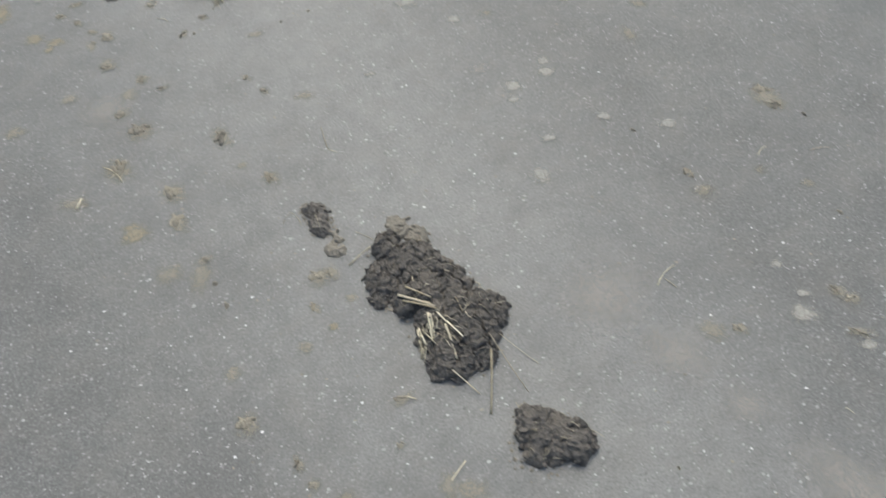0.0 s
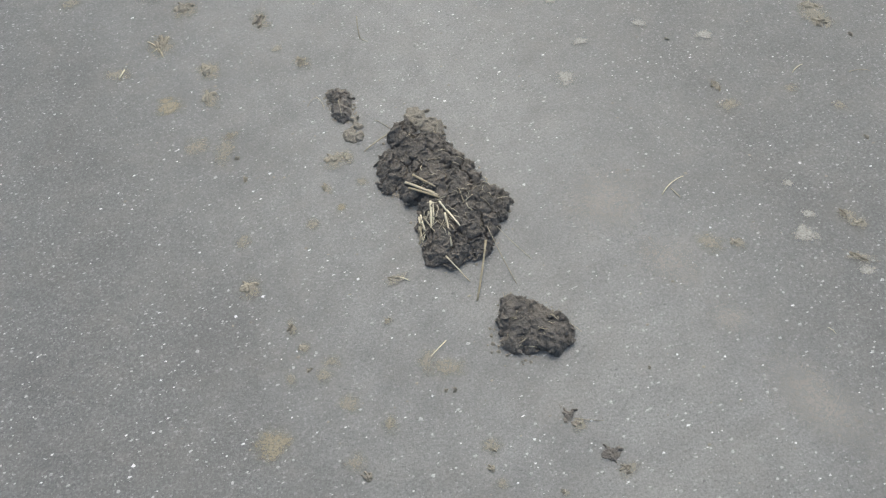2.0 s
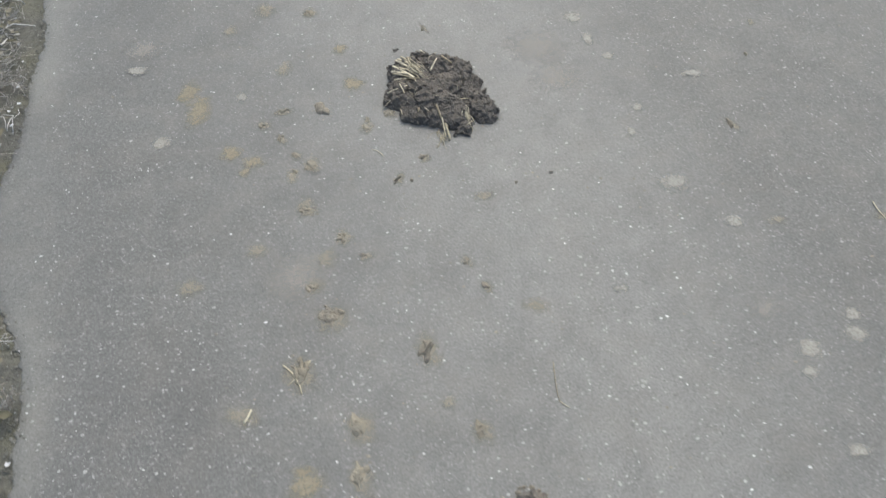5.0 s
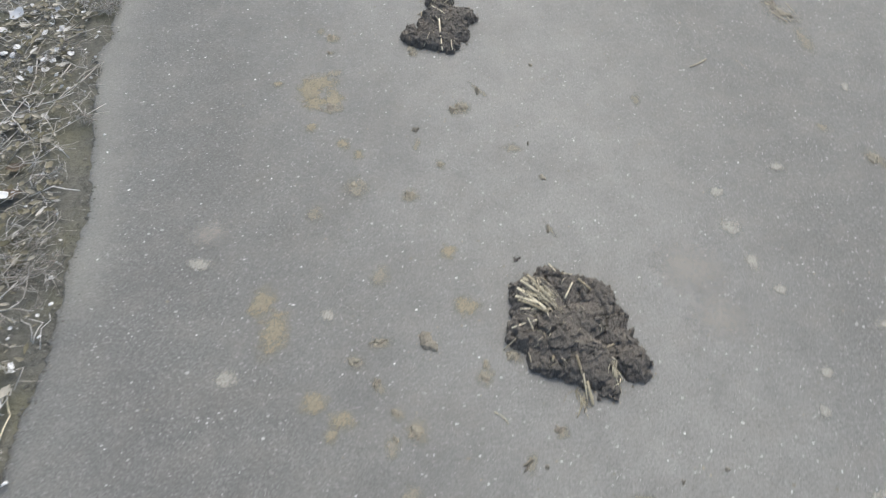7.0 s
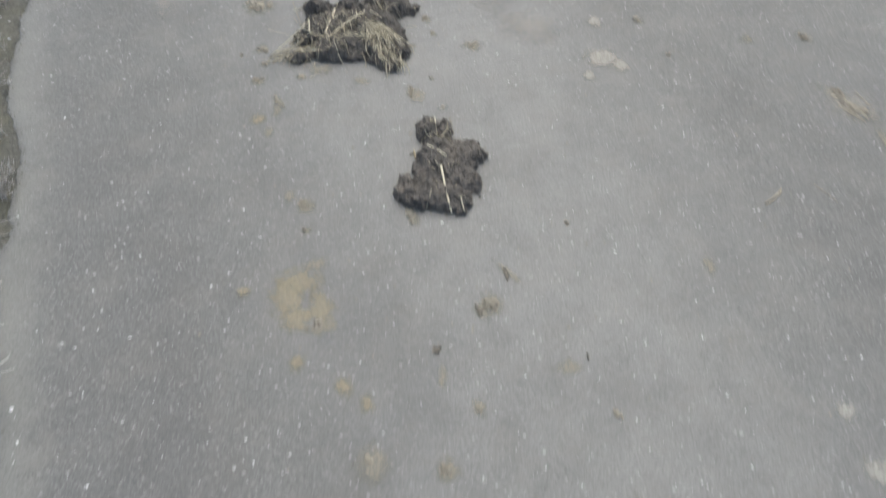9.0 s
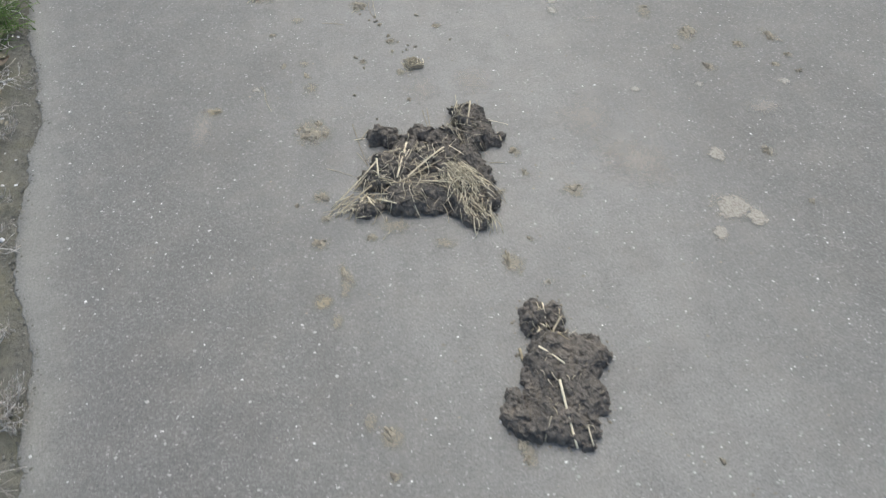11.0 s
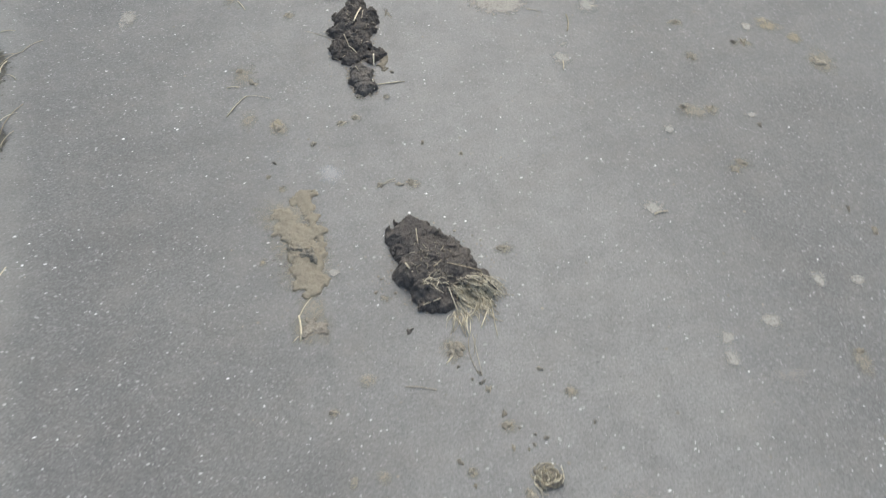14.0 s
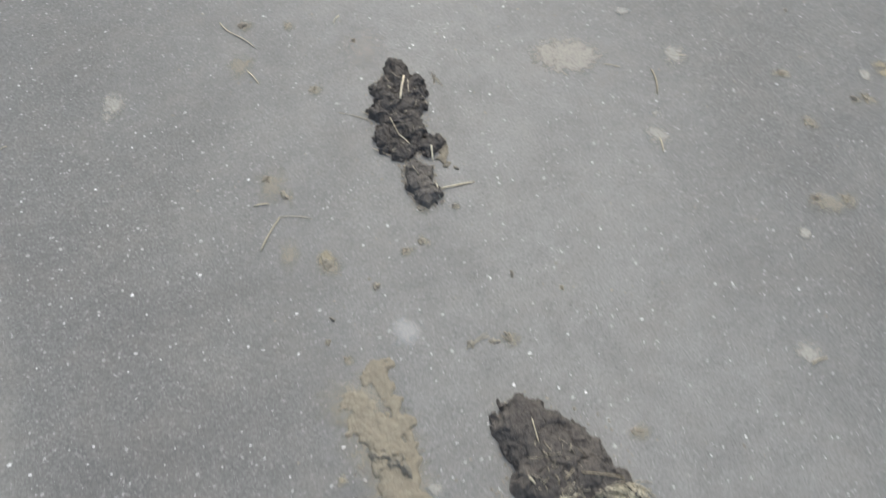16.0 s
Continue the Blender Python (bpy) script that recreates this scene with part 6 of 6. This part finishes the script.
chip(-0.177, 4.152, 0.0072, 690)
chip(-0.244, 4.196, 0.0072, 435)
chip(-0.067, 4.199, 0.0060, 1128)
chip(0.068, 1.610, 0.0048, 855)
chip(0.032, 1.740, 0.0060, 614)
chip(0.046, 1.590, 0.0060, 733)
chip(0.092, 1.452, 0.0048, 1056)
chip(0.052, 1.437, 0.0060, 810)
chip(0.076, 1.372, 0.0072, 983)
chip(0.065, 1.290, 0.0060, 942)
chip(-0.046, 2.846, 0.0060, 125)
chip(-0.046, 5.076, 0.0048, 515)
chip(-0.039, 5.272, 0.0036, 535)
chip(-0.045, 5.225, 0.0048, 506)
chip(-0.051, 4.915, 0.0048, 508)
chip(-0.008, 4.901, 0.0048, 735)
chip(-0.005, 4.806, 0.0048, 769)
chip(-0.039, 4.469, 0.0060, 626)
chip(-0.002, 4.182, 0.0048, 932)
chip(-0.014, 4.176, 0.0048, 855)
chip(-0.056, 4.596, 0.0096, 511)
chip(-0.015, 5.449, 0.0036, 626)
chip(-0.081, 2.711, 0.0072, 891)
chip(-0.095, 2.431, 0.0084, 875)
chip(-0.084, 2.345, 0.0108, 970)
chip(-0.098, 2.330, 0.0072, 880)
chip(-0.098, 2.253, 0.0096, 905)
chip(-0.105, 2.267, 0.0060, 860)
chip(-0.083, 2.189, 0.0108, 1025)
chip(-0.102, 2.521, 0.0084, 815)
chip(-0.084, 2.517, 0.0060, 920)
twig_bush(-0.281, 3.330, 66, 0.620, 50)
twig_bush(-0.257, 3.512, 68, 0.445, 51)
twig_bush(-0.328, 3.696, 58, 0.421, 52)
twig_bush(-0.137, 3.296, 14, 0.078, 53)
twig_bush(-0.199, 3.092, -14, 0.152, 54)
twig_bush(-0.183, 2.966, 10, 0.156, 55)
twig_bush(-0.151, 2.840, 57, 0.153, 56)
twig_bush(-0.218, 3.087, -15, 0.173, 57)
twig_bush(-0.210, 2.968, 4, 0.169, 58)
twig_bush(-0.186, 2.834, 38, 0.131, 59)
twig_bush(-0.147, 2.511, -14, 0.060, 60)
twig_bush(-0.000, 1.857, 24, 0.038, 61)
twig_bush(-0.125, 5.106, -19, 0.114, 62)
twig_bush(-0.117, 5.032, -12, 0.097, 63)
twig_bush(-0.077, 4.705, 61, 0.063, 64)
twig_bush(-0.043, 4.303, 56, 0.060, 65)
twig_bush(-0.031, 4.128, 35, 0.065, 66)
twig_bush(-0.025, 4.101, 4, 0.039, 67)
twig_bush(-0.065, 5.572, 62, 0.129, 68)
twig_bush(-0.078, 4.091, 29, 0.110, 69)
twig_bush(-0.072, 4.118, 16, 0.101, 70)
twig_bush(-0.057, 3.736, 67, 0.127, 71)
twig_bush(-0.056, 3.633, -45, 0.094, 72)
twig_bush(-0.018, 3.600, -83, 0.105, 73)
twig_bush(-0.006, 3.806, -116, 0.350, 75)
dead_leaf(-0.140, 2.753, 0.085, -70, 5)
dead_leaf(-0.061, 5.327, 0.075, 50, 0)
dead_leaf(-0.079, 5.421, 0.05, 80, 0)
dead_leaf(-0.169, 3.256, 0.06, 20, 6)
dead_leaf(-0.169, 3.368, 0.05, 10, 4)
loose_straw(-0.077, 2.441, -0.069, 2.599, 0.004, 0.06)
loose_straw(-0.069, 2.599, -0.082, 2.676, 0.004, 0.06)

loose_straw(0.033, 6.624, 0.092, 6.675, 0.0026, 0.08)
loose_straw(0.089, 6.670, 0.148, 6.719, 0.0022, 0.08)
loose_straw(0.043, 6.310, 0.098, 6.427, 0.0026, 0.08)
loose_straw(0.045, 6.255, 0.076, 6.317, 0.003, 0.08)
loose_straw(0.027, 6.790, 0.070, 6.786, 0.003, 0.08)
loose_straw(0.052, 6.575, 0.077, 6.543, 0.0022, 0.08)
loose_straw(0.034, 6.585, 0.053, 6.640, 0.003, 0.08)
loose_straw(0.041, 6.369, 0.083, 6.394, 0.002, 0.08)
loose_straw(0.031, 6.663, 0.077, 6.668, 0.002, 0.08)
loose_straw(0.043, 5.739, 0.072, 5.836, 0.0026, 0.06)

LEAF_LITTER = make_island("leaf_litter", (0.0, (0.19, 0.178, 0.118)), (0.5, (0.34, 0.315, 0.24)), (0.8, (0.52, 0.49, 0.42)), (1.0, (0.78, 0.76, 0.73)), rough=0.8)
scraps = Batch()
for _ in range(5200):
    y = rng.uniform(0.9, 6.6)
    x = road_edge(y) - 0.02 - (0.05 if 2.85 < y < 5.45 else 0.0) - 0.45 * rng.random()
    size, a, z = 0.003 + 0.016 * rng.random() ** 2.0, rng.uniform(0, 6.28), rng.uniform(0.012, 0.03)
    c, s = math.cos(a), math.sin(a)
    rows = []
    for f, half in ((-1, 0.1), (-0.4, 0.45), (0.3, 0.5), (1, 0.08)):
        half *= rng.uniform(0.6, 1.2)
        for side in (-1, 0, 1):
            u, v = f * size, side * half * size
            rows.append((x + u * c - v * s, y + u * s + v * c, z + size * (0.25 * abs(side) + rng.uniform(-0.12, 0.12))))
    scraps.add(rows, [(k * 3 + j, k * 3 + j + 1, k * 3 + j + 4, k * 3 + j + 3) for k in range(3) for j in range(2)])
tagged(part("leaf_litter", scraps.mesh("leaf_litter"), LEAF_LITTER), "brown leaf scraps among the dead grass", "leaf litter", kind="stuff")

for k in range(42):
    y = rng.uniform(1.2, 6.0)
    twig_bush(-0.06 - (0.06 if 2.85 < y < 5.45 else 0.0) - 0.3 * rng.random(), y, rng.uniform(0, 360), rng.uniform(0.06, 0.16), 700 + k)

for k in range(90):
    chip(-0.03 - 0.22 * rng.random() ** 1.3, rng.uniform(1.2, 6.0), rng.uniform(0.002, 0.0075), 400 + k)

for k in range(45):
    chip(-0.05 - 0.30 * rng.random(), rng.uniform(3.7, 4.35), rng.uniform(0.003, 0.010), 900 + k)

tuft = Batch()
for _ in range(150):
    blade(tuft, -0.10 + rng.gauss(0, 0.03), 5.52 + rng.gauss(0, 0.07), rng.uniform(0.05, 0.13), rng.uniform(-0.6, 2.6), rng.uniform(0.02, 0.06), rng.uniform(0.0025, 0.0045))
tagged(part("grass_tuft", tuft.mesh("grass_tuft"), GREEN), "fresh green grass tuft at the road edge", "grass tuft")

# soil crumbs that blur the broken edge of the asphalt
EDGE_SOIL = make_island("edge_soil_crumbs", (0.0, (0.13, 0.129, 0.113)), (0.6, (0.20, 0.197, 0.173)), (1.0, (0.34, 0.332, 0.30)), rough=0.95)
edge_bits = Batch()
for _ in range(3200):
    y = rng.uniform(-0.3, 7.6)
    x = road_edge(y) - 0.004 + rng.gauss(0, 0.013)
    s = 0.0012 + 0.0042 * rng.random() ** 2
    a, q = rng.uniform(0, 6.28), rng.uniform(0.5, 1.0)
    ring = [(x + s * rng.uniform(0.6, 1.3) * math.cos(a + k * 1.2566), y + s * q * rng.uniform(0.6, 1.3) * math.sin(a + k * 1.2566), -0.001) for k in range(5)]
    edge_bits.add(ring + [(x, y, 0.0008 + s * 0.22)], [(k, (k + 1) % 5, 5) for k in range(5)])
tagged(part("edge_crumbs", edge_bits.mesh("edge_crumbs"), EDGE_SOIL), "damp soil crumbs strewn along the asphalt edge", "soil crumbs", kind="stuff")
